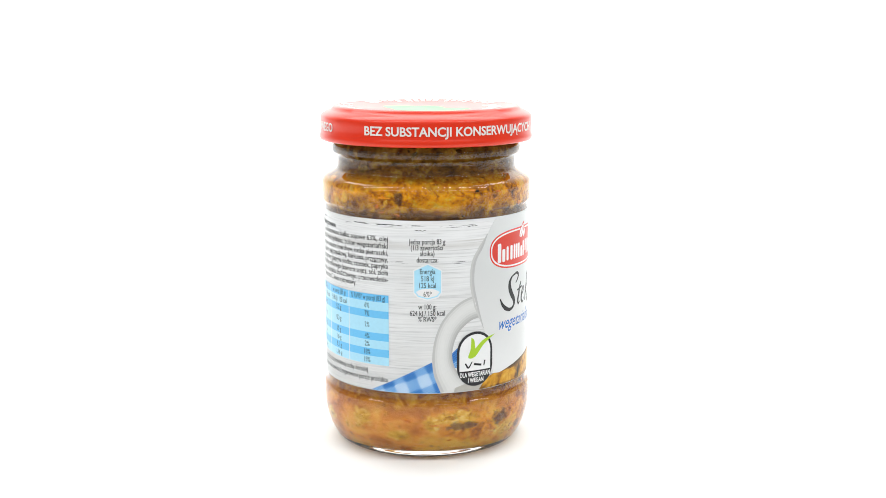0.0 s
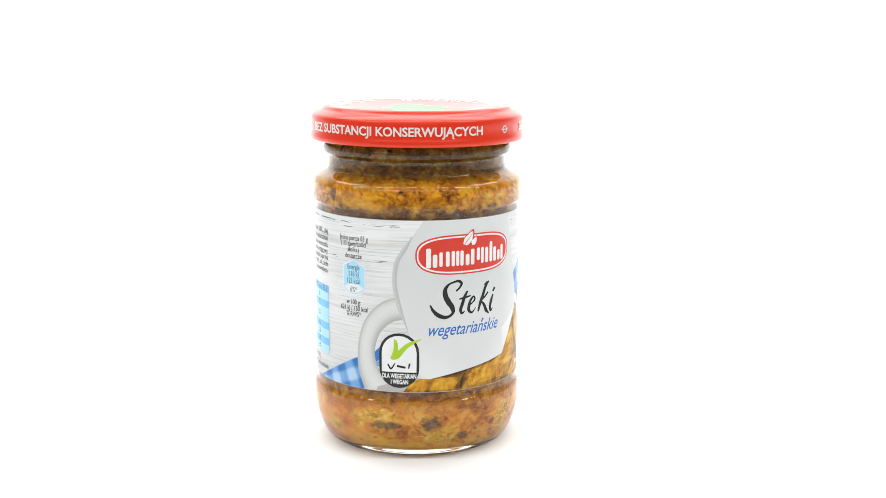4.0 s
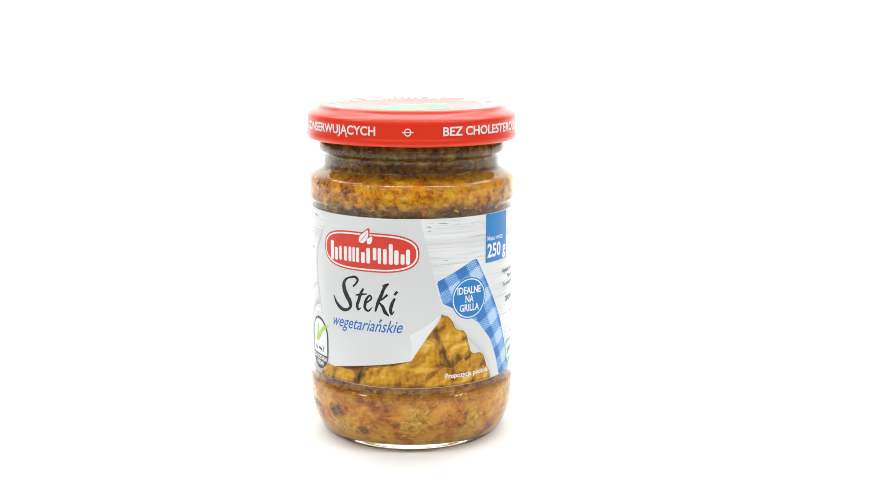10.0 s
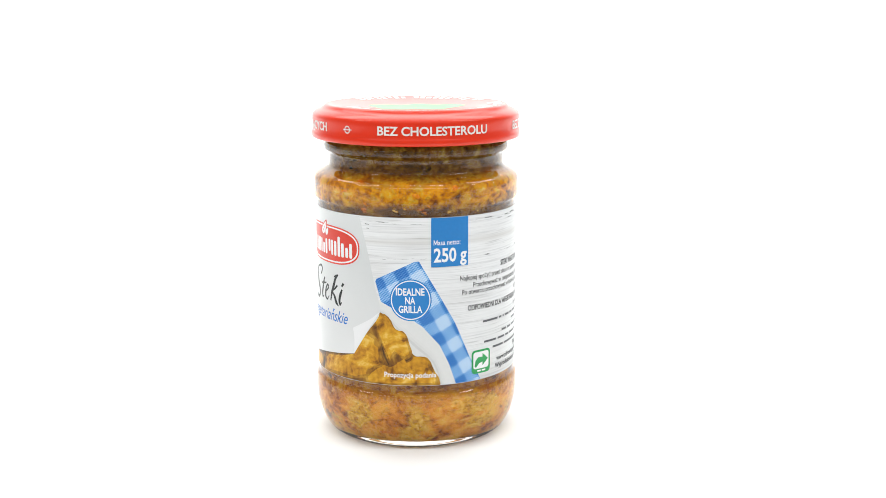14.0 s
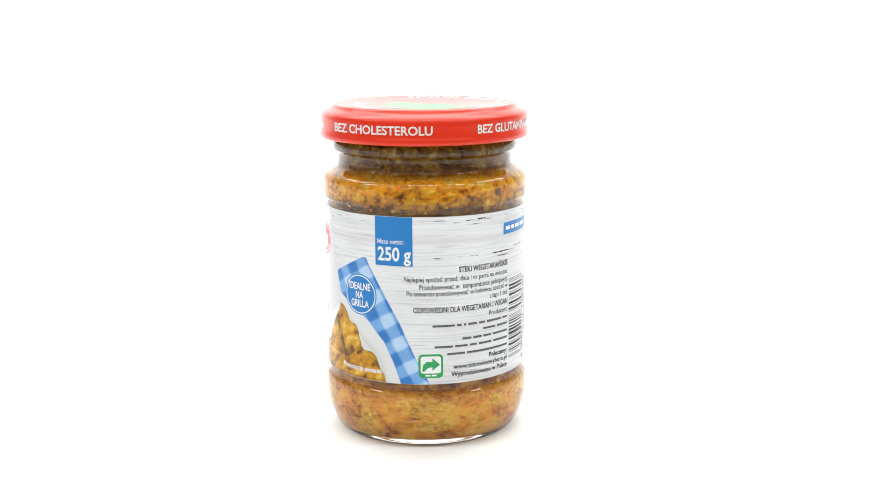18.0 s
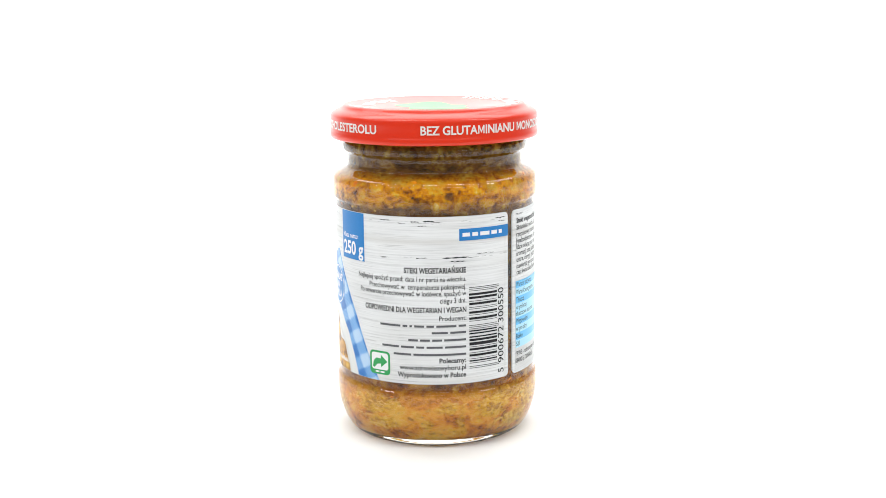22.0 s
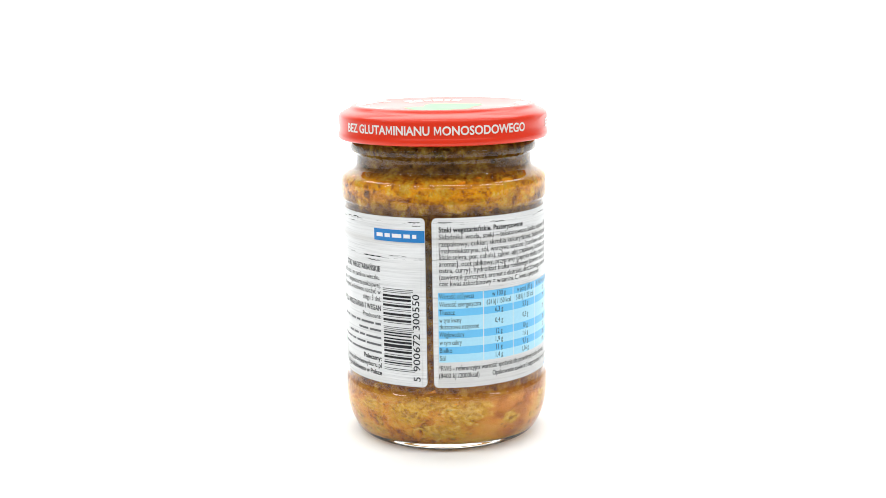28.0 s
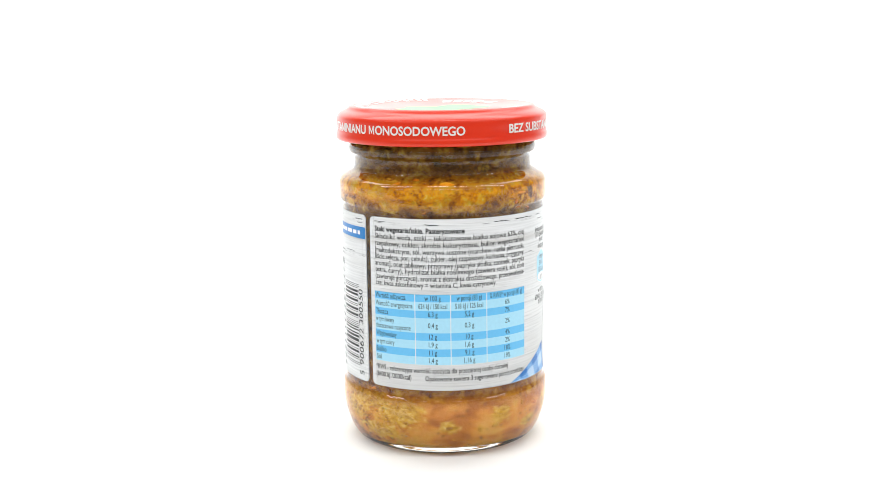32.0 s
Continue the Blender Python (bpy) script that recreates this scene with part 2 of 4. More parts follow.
def make_lid_paint():
    m = Nodes("red_lid_lacquer")
    f = m.noise(m.coords("Object", (120, 120, 120)), 1.0, 5)
    m.bsdf.inputs["Coat Weight"].default_value = 0.36
    m.bsdf.inputs["Coat Roughness"].default_value = 0.06
    m.bump(m.noise(m.coords("Object", (900, 900, 900)), 1.0, 2), 0.04, 0.0005)
    return m.done(m.mix(f, (0.70, 0.022, 0.001), (0.76, 0.030, 0.002)), 0.30, spec=0.35)


def make_paper_sweep():
    m = Nodes("white_paper_sweep")
    f = m.noise(m.coords("Object", (30, 30, 30)), 1.0, 6)
    m.bump(m.noise(m.coords("Object", (900, 900, 900)), 1.0, 3), 0.05, 0.0004)
    return m.done(m.mix(f, (0.90, 0.905, 0.90), (0.93, 0.935, 0.93)), 0.75, spec=0.3)


def make_unseen_table():
    m = Nodes("grey_table_laminate")
    f = m.noise(m.coords("Object", (6, 40, 6)), 1.0, 6, 0.6)
    m.bump(m.noise(m.coords("Object", (300, 300, 300)), 1.0, 3), 0.05, 0.0005)
    return m.done(m.mix(f, (0.16, 0.16, 0.165), (0.22, 0.22, 0.22)), 0.55, spec=0.3)


M_PAPER = make_paper_sweep()
M_UNSEEN_TABLE = make_unseen_table()
M_GLASS = make_glass()
M_SAUCE = make_sauce()
M_CHUNK = make_chunk("yellow_soy_chunk", (0.36, 0.14, 0.008), (0.62, 0.28, 0.014), (0.72, 0.44, 0.06))
M_PALE = make_chunk("pale_yellow_soy_chunk", (0.40, 0.16, 0.012), (0.64, 0.33, 0.035), (0.76, 0.48, 0.09))
M_MURK = make_chunk("dark_sauce_pocket", (0.14, 0.075, 0.035), (0.26, 0.14, 0.065), (0.44, 0.26, 0.10))
M_CRUMB = make_chunk("brown_soy_crumb", (0.06, 0.025, 0.002), (0.17, 0.085, 0.006), (0.36, 0.20, 0.02))
M_SHRED = make_chunk("orange_carrot_shred", (0.42, 0.09, 0.004), (0.70, 0.20, 0.006), (0.80, 0.36, 0.02))
M_LEAF = make_chunk("dark_herb_scrap", (0.018, 0.014, 0.006), (0.040, 0.030, 0.012), (0.09, 0.07, 0.025))
M_LID = make_lid_paint()
M_WOOD = make_wood_print()
M_CLOTH = make_gingham("blue_gingham_print", 62, 8.6)
M_CLOTH_LOW = make_gingham("blue_gingham_print_low", -22, 7.8)
M_STEW = make_stew_print("yellow_stew_print")
M_STEW_MID = make_stew_print("shaded_stew_print", 3)
M_STEW_BROWN = make_stew_print("brown_stew_print", 2)
M_STEW_DARK = make_stew_print("dark_stew_print", 1)
M_PANEL = make_panel_print()
M_SHADOW_FAINT = ink("faint_grey_ink", (0.58, 0.58, 0.57), vary=0.08)
M_SHADOW_SOFT = ink("soft_grey_ink", (0.52, 0.52, 0.52), vary=0.1)
M_CURL = ink("white_ink_fold", (0.80, 0.80, 0.805), vary=0.03)
M_PLATE = ink("porcelain_print", (0.70, 0.70, 0.69), vary=0.10)
M_SHADE = ink("porcelain_shade_print", (0.52, 0.50, 0.46), vary=0.25)
M_TONES = [ink("porcelain_tone_print", (q, q, q * 0.985), vary=0.06) for q in (0.42, 0.45, 0.48, 0.52, 0.56, 0.60, 0.64, 0.67, 0.70, 0.72)]
M_WHITE = ink("white_ink", (0.82, 0.82, 0.82), vary=0.03)
M_BLACK = ink("black_ink", (0.022, 0.022, 0.024), vary=0.3)
M_BROWN_INK = ink("dark_grey_ink", (0.028, 0.028, 0.032), vary=0.2)
M_TYPE = ink("mid_grey_ink", (0.13, 0.13, 0.14), vary=0.2)
M_RED = ink("red_ink", (0.70, 0.055, 0.035))
M_BLUE = ink("blue_ink", (0.028, 0.215, 0.56))
M_BLUE_TYPE = ink("blue_type_ink", (0.025, 0.16, 0.52))
M_SKY = ink("sky_blue_ink", (0.16, 0.55, 0.90))
M_SKY_LIGHT = ink("pale_sky_blue_ink", (0.42, 0.75, 0.93))
M_GREEN = ink("green_ink", (0.045, 0.36, 0.11))
M_LIME = ink("lime_ink", (0.40, 0.62, 0.03))
M_LID_GREEN = ink("lid_green_ink", (0.04, 0.40, 0.07), 0.3)
M_LID_WHITE = ink("lid_white_ink", (0.80, 0.74, 0.70), 0.3, 0.06)
for shiny in (M_LID_GREEN, M_LID_WHITE):
    shiny.node_tree.nodes["Principled BSDF"].inputs["Coat Weight"].default_value = 0.25
    shiny.node_tree.nodes["Principled BSDF"].inputs["Coat Roughness"].default_value = 0.12

# ---- building helpers ----
LIFT = 0.0009
R_LABEL = 34.55
STEP = 0.009


def part(name, mesh, material, parent, label=""):
    """Links a mesh as one object under a thing or a part."""
    ob = new(name, mesh)
    mesh.materials.append(material)
    ob.parent = parent
    if label:
        tagged(ob, label)
    return ob


def smooth(mesh):
    for f in mesh.polygons:
        f.use_smooth = True
    return mesh


def at(th, z, r):
    """A place on the jar: degrees round it, height and radius in millimetres."""
    a = radians(th)
    return (r * math.sin(a) / 1000, -r * math.cos(a) / 1000, z / 1000 + LIFT)


def mesh_of(name, verts, faces):
    me = bpy.data.meshes.new(name)
    me.from_pydata(verts, [], faces)
    me.update()
    return me


def lathe(name, profile, n=128, closed=False):
    """Turns a profile of (radius, height) in millimetres round the jar's axis."""
    verts, faces = [], []
    for r, z in profile:
        for k in range(n):
            verts.append(at(360 * k / n, z, max(r, 0.001)))
    rows = len(profile)
    for i in range(rows if closed else rows - 1):
        a, b = i * n, ((i + 1) % rows) * n
        for k in range(n):
            k2 = (k + 1) % n
            faces.append((a + k, a + k2, b + k2, b + k))
    return smooth(mesh_of(name, verts, faces))


def fine(points, n=6):
    """A smooth line through the points, with no overshoot where they stand unevenly."""
    ps = [Vector((p[0], p[1])) for p in points]
    hs = [max((q - p).length, 1e-6) for p, q in zip(ps, ps[1:])]
    ds = [(q - p) / h for p, q, h in zip(ps, ps[1:], hs)]
    tang = [ds[0]] + [(ds[i - 1] * hs[i] + ds[i] * hs[i - 1]) / (hs[i - 1] + hs[i]) for i in range(1, len(ds))] + [ds[-1]]
    out = []
    for i, h in enumerate(hs):
        for k in range(n):
            t = k / n
            a, b = t * t * (3 - 2 * t), t * (1 - t)
            p = ps[i] * (1 - a) + ps[i + 1] * a + tang[i] * (h * b * (1 - t)) - tang[i + 1] * (h * b * t)
            out.append((p.x, p.y))
    return out + [tuple(points[-1])]


def flat_to_jar(name, bm, r, uv_shift=0.0):
    """Wraps a flat mesh of (degrees, millimetres) round the jar at radius r; its UVs are in millimetres."""
    me = bpy.data.meshes.new(name)
    flat = [v.co.copy() for v in bm.verts]
    bm.verts.index_update()
    layer = bm.loops.layers.uv.new("UVMap")
    for f in bm.faces:
        for l in f.loops:
            c = flat[l.vert.index]
            l[layer].uv = ((c.x + uv_shift) * r * math.pi / 180, c.y)
    for v in bm.verts:
        v.co = at(v.co.x, v.co.y, r)
    bm.to_mesh(me)
    bm.free()
    return smooth(me)


def cut(bm, step=3.0):
    xs = [v.co.x for v in bm.verts]
    x = math.ceil(min(xs) / step) * step
    while x < max(xs):
        bmesh.ops.bisect_plane(bm, geom=bm.verts[:] + bm.edges[:] + bm.faces[:], dist=1e-5, plane_co=(x, 0, 0), plane_no=(1, 0, 0))
        x += step


def print_shape(name, outlines, material, parent, layer, label="", r=R_LABEL, step=1.5):
    """One printed shape: outlines of (degrees, millimetres), each filled."""
    bm = bmesh.new()
    for outline in outlines:
        vs = [bm.verts.new((x, y, 0)) for x, y in outline]
        bm.faces.new(vs)
    bmesh.ops.recalc_face_normals(bm, faces=bm.faces[:])
    for f in bm.faces:
        if f.normal.z < 0:
            f.normal_flip()
    bmesh.ops.triangulate(bm, faces=bm.faces[:])
    cut(bm, step)
    return part(name, flat_to_jar(name, bm, r + STEP * layer), material, parent, label)


MM = 180 / (math.pi * R_LABEL)


def resampled(points, n):
    """A line of n points at even steps along the given one."""
    p = np.array(points)
    d = np.concatenate([[0], np.cumsum(np.hypot(*np.diff(p, axis=0).T))])
    at_d = np.linspace(0, d[-1], n)
    return list(zip(np.interp(at_d, d, p[:, 0]), np.interp(at_d, d, p[:, 1])))


def oval(th, z, rx, rz, n=48, a0=0, a1=360):
    """An ellipse; both radii in millimetres."""
    return [(th + rx * MM * math.cos(radians(a0 + (a1 - a0) * k / n)), z + rz * math.sin(radians(a0 + (a1 - a0) * k / n)))
            for k in range(n if a1 - a0 >= 360 else n + 1)]


def box(th0, th1, z0, z1, rad=0.0):
    if not rad:
        return [(th0, z0), (th1, z0), (th1, z1), (th0, z1)]
    out = []
    for cx, cz, a in ((th1 - rad * MM, z0 + rad, -90), (th1 - rad * MM, z1 - rad, 0), (th0 + rad * MM, z1 - rad, 90), (th0 + rad * MM, z0 + rad, 180)):
        out += oval(cx, cz, rad, rad, 6, a, a + 90)
    return out


def stroke(points, widths, n=6):
    """A brush stroke: a ribbon along a smooth line, as an outline; widths in millimetres."""
    mid = fine([(x / MM, y) for x, y in points], n)
    m = len(mid)
    left, right = [], []
    for i, p in enumerate(mid):
        a, b = Vector(mid[max(0, i - 1)]), Vector(mid[min(m - 1, i + 1)])
        d = (b - a).normalized()
        w = float(np.interp(i / (m - 1), np.linspace(0, 1, len(widths)), widths)) / 2
        left.append(((p[0] - d.y * w) * MM, p[1] + d.x * w))
        right.append(((p[0] + d.y * w) * MM, p[1] - d.x * w))
    return left, right


def print_strokes(name, strokes, material, parent, layer, label="", weight=1.0):
    bm = bmesh.new()
    for points, widths in strokes:
        left, right = stroke(points, [weight * w for w in widths])
        a = [bm.verts.new((*p, 0)) for p in left]
        b = [bm.verts.new((*p, 0)) for p in right]
        for i in range(len(a) - 1):
            bm.faces.new((b[i], b[i + 1], a[i + 1], a[i]))
    return part(name, flat_to_jar(name, bm, R_LABEL + STEP * layer), material, parent, label)


GLYPHS = {}


def outline(words, bold, slant):
    cu = bpy.data.curves.new("lettering", "FONT")
    cu.body, cu.size, cu.offset, cu.shear, cu.resolution_u, cu.dimensions, cu.fill_mode = words, 1.0, bold, slant, 3, "2D", "BOTH"
    ob = bpy.data.objects.new("lettering", cu)
    me = bpy.data.meshes.new_from_object(ob)
    res = ([(v.co.x, v.co.y) for v in me.vertices], [tuple(p.vertices) for p in me.polygons])
    bpy.data.meshes.remove(me)
    bpy.data.objects.remove(ob)
    bpy.data.curves.remove(cu)
    return res


def glyphs(words, bold, slant):
    """The built-in font's outlines of a line of words, as flat points and faces; letters that close up when thickened stay thin."""
    key = (words, bold, slant)
    if key not in GLYPHS:
        pts, faces = outline(words, bold, slant)
        spans = []
        if bold > 0 and slant == 0:
            for i, ch in enumerate(words):
                if ch in "M4\u017c" or (ch in "\u0105\u0119\u0104" and bold > 0.013):
                    lo = max([p[0] for p in outline(words[:i], 0, 0)[0]] or [-1.0])
                    hi = max(p[0] for p in outline(words[:i + 1], 0, 0)[0])
                    spans.append((lo + 0.02, hi + 0.02, ch))
        if spans:
            thin, thin_faces = outline(words, 0.0, 0.0)
            mid = lambda ps, f: sum(ps[j][0] for j in f) / len(f)
            faces = [f for f in faces if not any(lo < mid(pts, f) < hi for lo, hi, ch in spans)]
            base = len(pts)
            pts = pts + thin
            faces += [tuple(base + j for j in f) for f in thin_faces if any(lo < mid(thin, f) < hi and ch != "M" for lo, hi, ch in spans)]
            for lo, hi, ch in spans:
                if ch == "M":
                    own = [p for f in thin_faces if lo < mid(thin, f) < hi for p in (thin[j] for j in f)]
                    a, b, h, w = min(p[0] for p in own), max(p[0] for p in own), max(p[1] for p in own), 0.078 + 1.6 * bold
                    c = (a + b) / 2
                    shape = [(a, 0), (a + w, 0), (a + w, h * 0.66), (c, 0.06 * h), (b - w, h * 0.66), (b - w, 0), (b, 0), (b, h), (b - 1.15 * w, h), (c, h * 0.36), (a + 1.15 * w, h), (a, h)]
                    n = len(pts)
                    pts = pts + shape
                    faces += [tuple(n + j for j in q) for q in ((0, 1, 2, 10, 11), (2, 3, 9, 10), (3, 4, 8, 9), (4, 5, 6, 7, 8))]
            used = sorted({j for f in faces for j in f})
            index = {j: k for k, j in enumerate(used)}
            pts, faces = [pts[j] for j in used], [tuple(index[j] for j in f) for f in faces]
        GLYPHS[key] = (pts, faces)
    return GLYPHS[key]


CAP = max(y for _, y in glyphs("H", 0.0, 0.0)[0])


def print_text(words, th0, th1, z, cap, material, parent, layer, bold=0.0, slant=0.0, r=R_LABEL, upright=False, name="text_line", label=""):
    """A line of words between two bearings (th1 None: natural width, centred on th0), baseline at z, capitals cap mm high."""
    pts, faces = glyphs(words, bold + 0.004, slant)
    k = cap / CAP
    x0, x1 = min(p[0] for p in pts), max(p[0] for p in pts)
    mm = 180 / (math.pi * r)
    if th1 is None:
        half = (x1 - x0) * k * (0.60 if len(words) > 14 else 0.70) * mm / 2
        th0, th1 = th0 - half, th0 + half
    if upright:
        flat = [(th1 - (y * k) * mm, z + (x - x0) / (x1 - x0) * upright) for x, y in pts]
    else:
        flat = [(th0 + (x - x0) / (x1 - x0) * (th1 - th0), z + y * k) for x, y in pts]
    bm = bmesh.new()
    vs = [bm.verts.new((*p, 0)) for p in flat]
    for f in faces:
        bm.faces.new([vs[i] for i in f])
    if cap > 2.4:
        cut(bm, 2.0)
    bmesh.ops.recalc_face_normals(bm, faces=bm.faces[:])
    for f in bm.faces:
        if f.normal.z < 0:
            f.normal_flip()
    return part(name, flat_to_jar(name, bm, r + STEP * layer), material, parent, label)


def print_bars(th0, th1, z, height, lengths, material, parent, layer, label=""):
    """A line of plain bars in place of words; lengths are the words' shares."""
    total = sum(lengths) + 0.9 * (len(lengths) - 1)
    x, outs = th0, []
    for n in lengths:
        w = (th1 - th0) * n / total
        outs.append(box(x, x + w, z, z + height))
        x += w + (th1 - th0) * 0.9 / total
    return print_shape("text_bar", outs, material, parent, layer, label)


# ---- the setting ----
def build_sweep():
    """A white paper sheet that runs back and curves up into the backdrop."""
    prof = [(-0.40 + 0.12 * k, 0.0) for k in range(10)]
    prof += [(0.78 + 0.35 * math.sin(radians(a)), 0.35 - 0.35 * math.cos(radians(a))) for a in range(6, 91, 6)]
    prof += [(1.13, 0.7), (1.13, 1.6)]
    xs = [-2.2 + 0.22 * k for k in range(21)]
    verts = [(x, y, z) for y, z in prof for x in xs]
    w = len(xs)
    faces = [(i * w + j, i * w + j + 1, (i + 1) * w + j + 1, (i + 1) * w + j) for i in range(len(prof) - 1) for j in range(w - 1)]
    ob = new("backdrop", smooth(mesh_of("backdrop", verts, faces)))
    ob.data.materials.append(M_PAPER)
    tagged(ob, "seamless white paper sweep under and behind the jar", "backdrop", kind="structure")
    # an unseen grey table, added to close the set below and darken reflections
    bm = bmesh.new()
    bmesh.ops.create_cube(bm, size=1.0, matrix=Matrix.Translation((0, -0.1, -0.022)) @ Matrix.Diagonal((5.0, 3.2, 0.04, 1)))
    bmesh.ops.bevel(bm, geom=bm.edges[:], offset=0.004, segments=2, affect="EDGES")
    me = bpy.data.meshes.new("ground")
    bm.to_mesh(me)
    bm.free()
    me.materials.append(M_UNSEEN_TABLE)
    tagged(new("ground", me), "plain mid-grey studio table under the white paper", "table", kind="structure")


build_sweep()

# ---- the jar ----
jar = new("food_jar")
tagged(jar, "clear glass jar of orange stew with red lid and printed label", "jar")

OUTER = [(27.4, -0.9), (28.4, -0.78), (29.5, -0.42), (30.5, 0.2), (31.6, 1.5), (32.8, 3.6), (33.9, 6.4), (34.7, 9.4), (35.1, 12.5), (35.2, 15.0),
         (35.19, 16.8), (35.15, 17.9), (35.06, 18.6), (34.86, 19.05), (34.58, 19.4), (34.36, 19.8), (34.24, 20.4), (34.2, 21.3), (34.2, 24.0), (34.2, 76.5), (34.2, 78.6), (34.22, 79.8), (34.30, 80.5), (34.50, 80.95), (34.80, 81.25), (35.02, 81.65), (35.11, 82.4),
         (35.15, 84.0), (35.15, 86.4), (35.12, 87.2), (35.03, 87.75), (34.85, 88.25), (34.6, 88.7), (34.3, 89.05), (33.9, 89.4), (33.3, 89.8), (32.6, 90.2), (31.9, 90.58), (31.2, 90.98), (30.72, 91.27), (30.38, 91.55), (30.15, 91.95), (30.02, 92.5), (29.96, 93.3), (29.95, 94.1),
         (29.95, 95.2), (30.15, 96.1), (30.7, 96.8), (31.4, 97.3), (31.6, 98.0), (31.6, 99.4), (31.2, 100.1), (30.7, 100.6), (30.7, 108.8)]
INNER = [(29.2, 108.8), (29.2, 100.0), (28.8, 95.0), (29.0, 93.0), (29.9, 91.2), (31.4, 89.7), (32.7, 88.2), (33.5, 86.4), (33.85, 84.6), (33.85, 83.0), (33.4, 80.4), (33.1, 78.0),
         (33.1, 22.0), (33.5, 18.5), (33.95, 15.0), (33.85, 12.0), (33.4, 9.0), (32.6, 6.2), (31.55, 4.5), (30.0, 3.15), (27.5, 2.55), (25.5, 2.35), (22.0, 2.25), (14.0, 2.25), (0.0, 2.35)]


INNER_FINE = fine(INNER, 3)
INNER_Z = [z for r, z in reversed(INNER_FINE) if r > 27.4]
INNER_R = [r for r, z in reversed(INNER_FINE) if r > 27.4]


def r_in(z):
    """The glass's inner radius at a height."""
    return float(np.interp(z, INNER_Z, INNER_R))


def build_glass():
    prof = [(0.0, 0.9), (18.0, 0.6), (24.6, 0.1), (26.4, -0.7)] + fine(OUTER, 3) + [(30.2, 109.3), (29.4, 109.3)] + fine(INNER, 3)
    ob = part("glass_body", lathe("glass_body", prof, 256), M_GLASS, jar, "clear thick glass with a rounded heel and stepped shoulder")
    ob.visible_shadow = False
    return ob


# the large pieces that show through the glass: turn, height, width, depth in millimetres
PALE_LUMPS = ((2, 12.2, 4.3, 4.4), (50, 7.4, 8.5, 4.2), (163, 14.4, 14, 5.6), (166, 8.0, 10, 3.6), (232, 13, 12, 6.2), (245, 17.2, 17, 5.2), (250, 7.2, 14, 4.6), (266, 14, 13, 8.4), (108, 86.4, 4.6, 2.8))
YELLOW_LUMPS = ((16, 14.0, 12, 3.8), (91, 9.2, 6.2, 6.6), (96, 12, 6.4, 9.0), (129, 9.6, 5.2, 6.4), (194, 8.4, 3.7, 3.2), (205, 14, 7, 3.4), (292, 10, 5, 4), (322, 13, 6, 5), (345, 8, 7, 3))
DARK_POCKETS = ((19, 11.0, 11, 2.6), (45, 11.8, 6.4, 5.2), (63, 6.8, 4.4, 3.0), (66, 20.8, 3.8, 2.2), (58, 80.2, 6.6, 3.4), (-15, 85.2, 3.4, 3.8), (133, 93, 2.4, 3.4), (127, 79.6, 2.8, 2.2), (180, 80.6, 3.0, 2.8), (207, 85, 3.2, 2.8))


def laid_out(rows, th, z, reach):
    """How far a place on the filling lies inside one of the pieces: 1 in its middle, 0 outside its reach."""
    best = 0.0
    for t, h, w, d in rows:
        dx = ((th - t + 180) % 360 - 180) * 0.59 / (w / 2 * reach)
        dz = (z - h) / (d / 2 * reach)
        best = max(best, 1.0 - math.hypot(dx, dz))
    return best


def build_filling():
    prof = []
    for k in range(0, 121):
        z = 2.9 + 19.1 * k / 40 if k <= 40 else 22.0 + 83.0 * (k - 40) / 80
        prof.append((r_in(z) + 0.3, z))
    prof = [(0.0, 2.95), (14.0, 2.9), (22.0, 2.85), (25.5, 2.7), (27.0, 2.35), (28.6, 2.5)] + prof + [(0.0, 105.0)]
    me = lathe("stew_filling", prof, 256)
    for name, rows in (("soy_lump", PALE_LUMPS + YELLOW_LUMPS), ("dark_pocket", DARK_POCKETS)):
        layer = me.attributes.new(name, "FLOAT", "POINT")
        for i, (r, z) in enumerate(prof):
            for k in range(256):
                if 3 < z < 24 or z > 76:
                    layer.data[i * 256 + k].value = laid_out(rows, 360 * k / 256, z, 1.75)
    layer = me.attributes.new("smooth_gravy", "FLOAT", "POINT")
    for i, (r, z) in enumerate(prof):
        for k in range(256):
            off = abs((360 * k / 256 - 318 + 180) % 360 - 180)
            layer.data[i * 256 + k].value = min(1.0, max(0.0, (62 - off + 12 * noise.noise((k * 0.06, z * 0.2, 7))) / 22))
    return part("stew_filling", me, M_SAUCE, jar, "thick orange-brown stew sauce with oil and spice")


def lump(name, size, seed, squash=(1, 1, 1), rough=0.38, level=3):
    """An irregular lump."""
    bm = bmesh.new()
    bmesh.ops.create_icosphere(bm, subdivisions=level, radius=1.0)
    off = Vector((seed * 3.7, seed * 1.3, seed * 7.1))
    for v in bm.verts:
        d = v.co.normalized()
        k = 1 + rough * (noise.noise(d * 1.4 + off) * 1.3 + noise.noise(d * 3.1 + off) * 0.7 + noise.noise(d * 7.0 + off) * 0.35)
        v.co = Vector((d.x * squash[0], d.y * squash[1], d.z * squash[2])) * k * size
    return bm


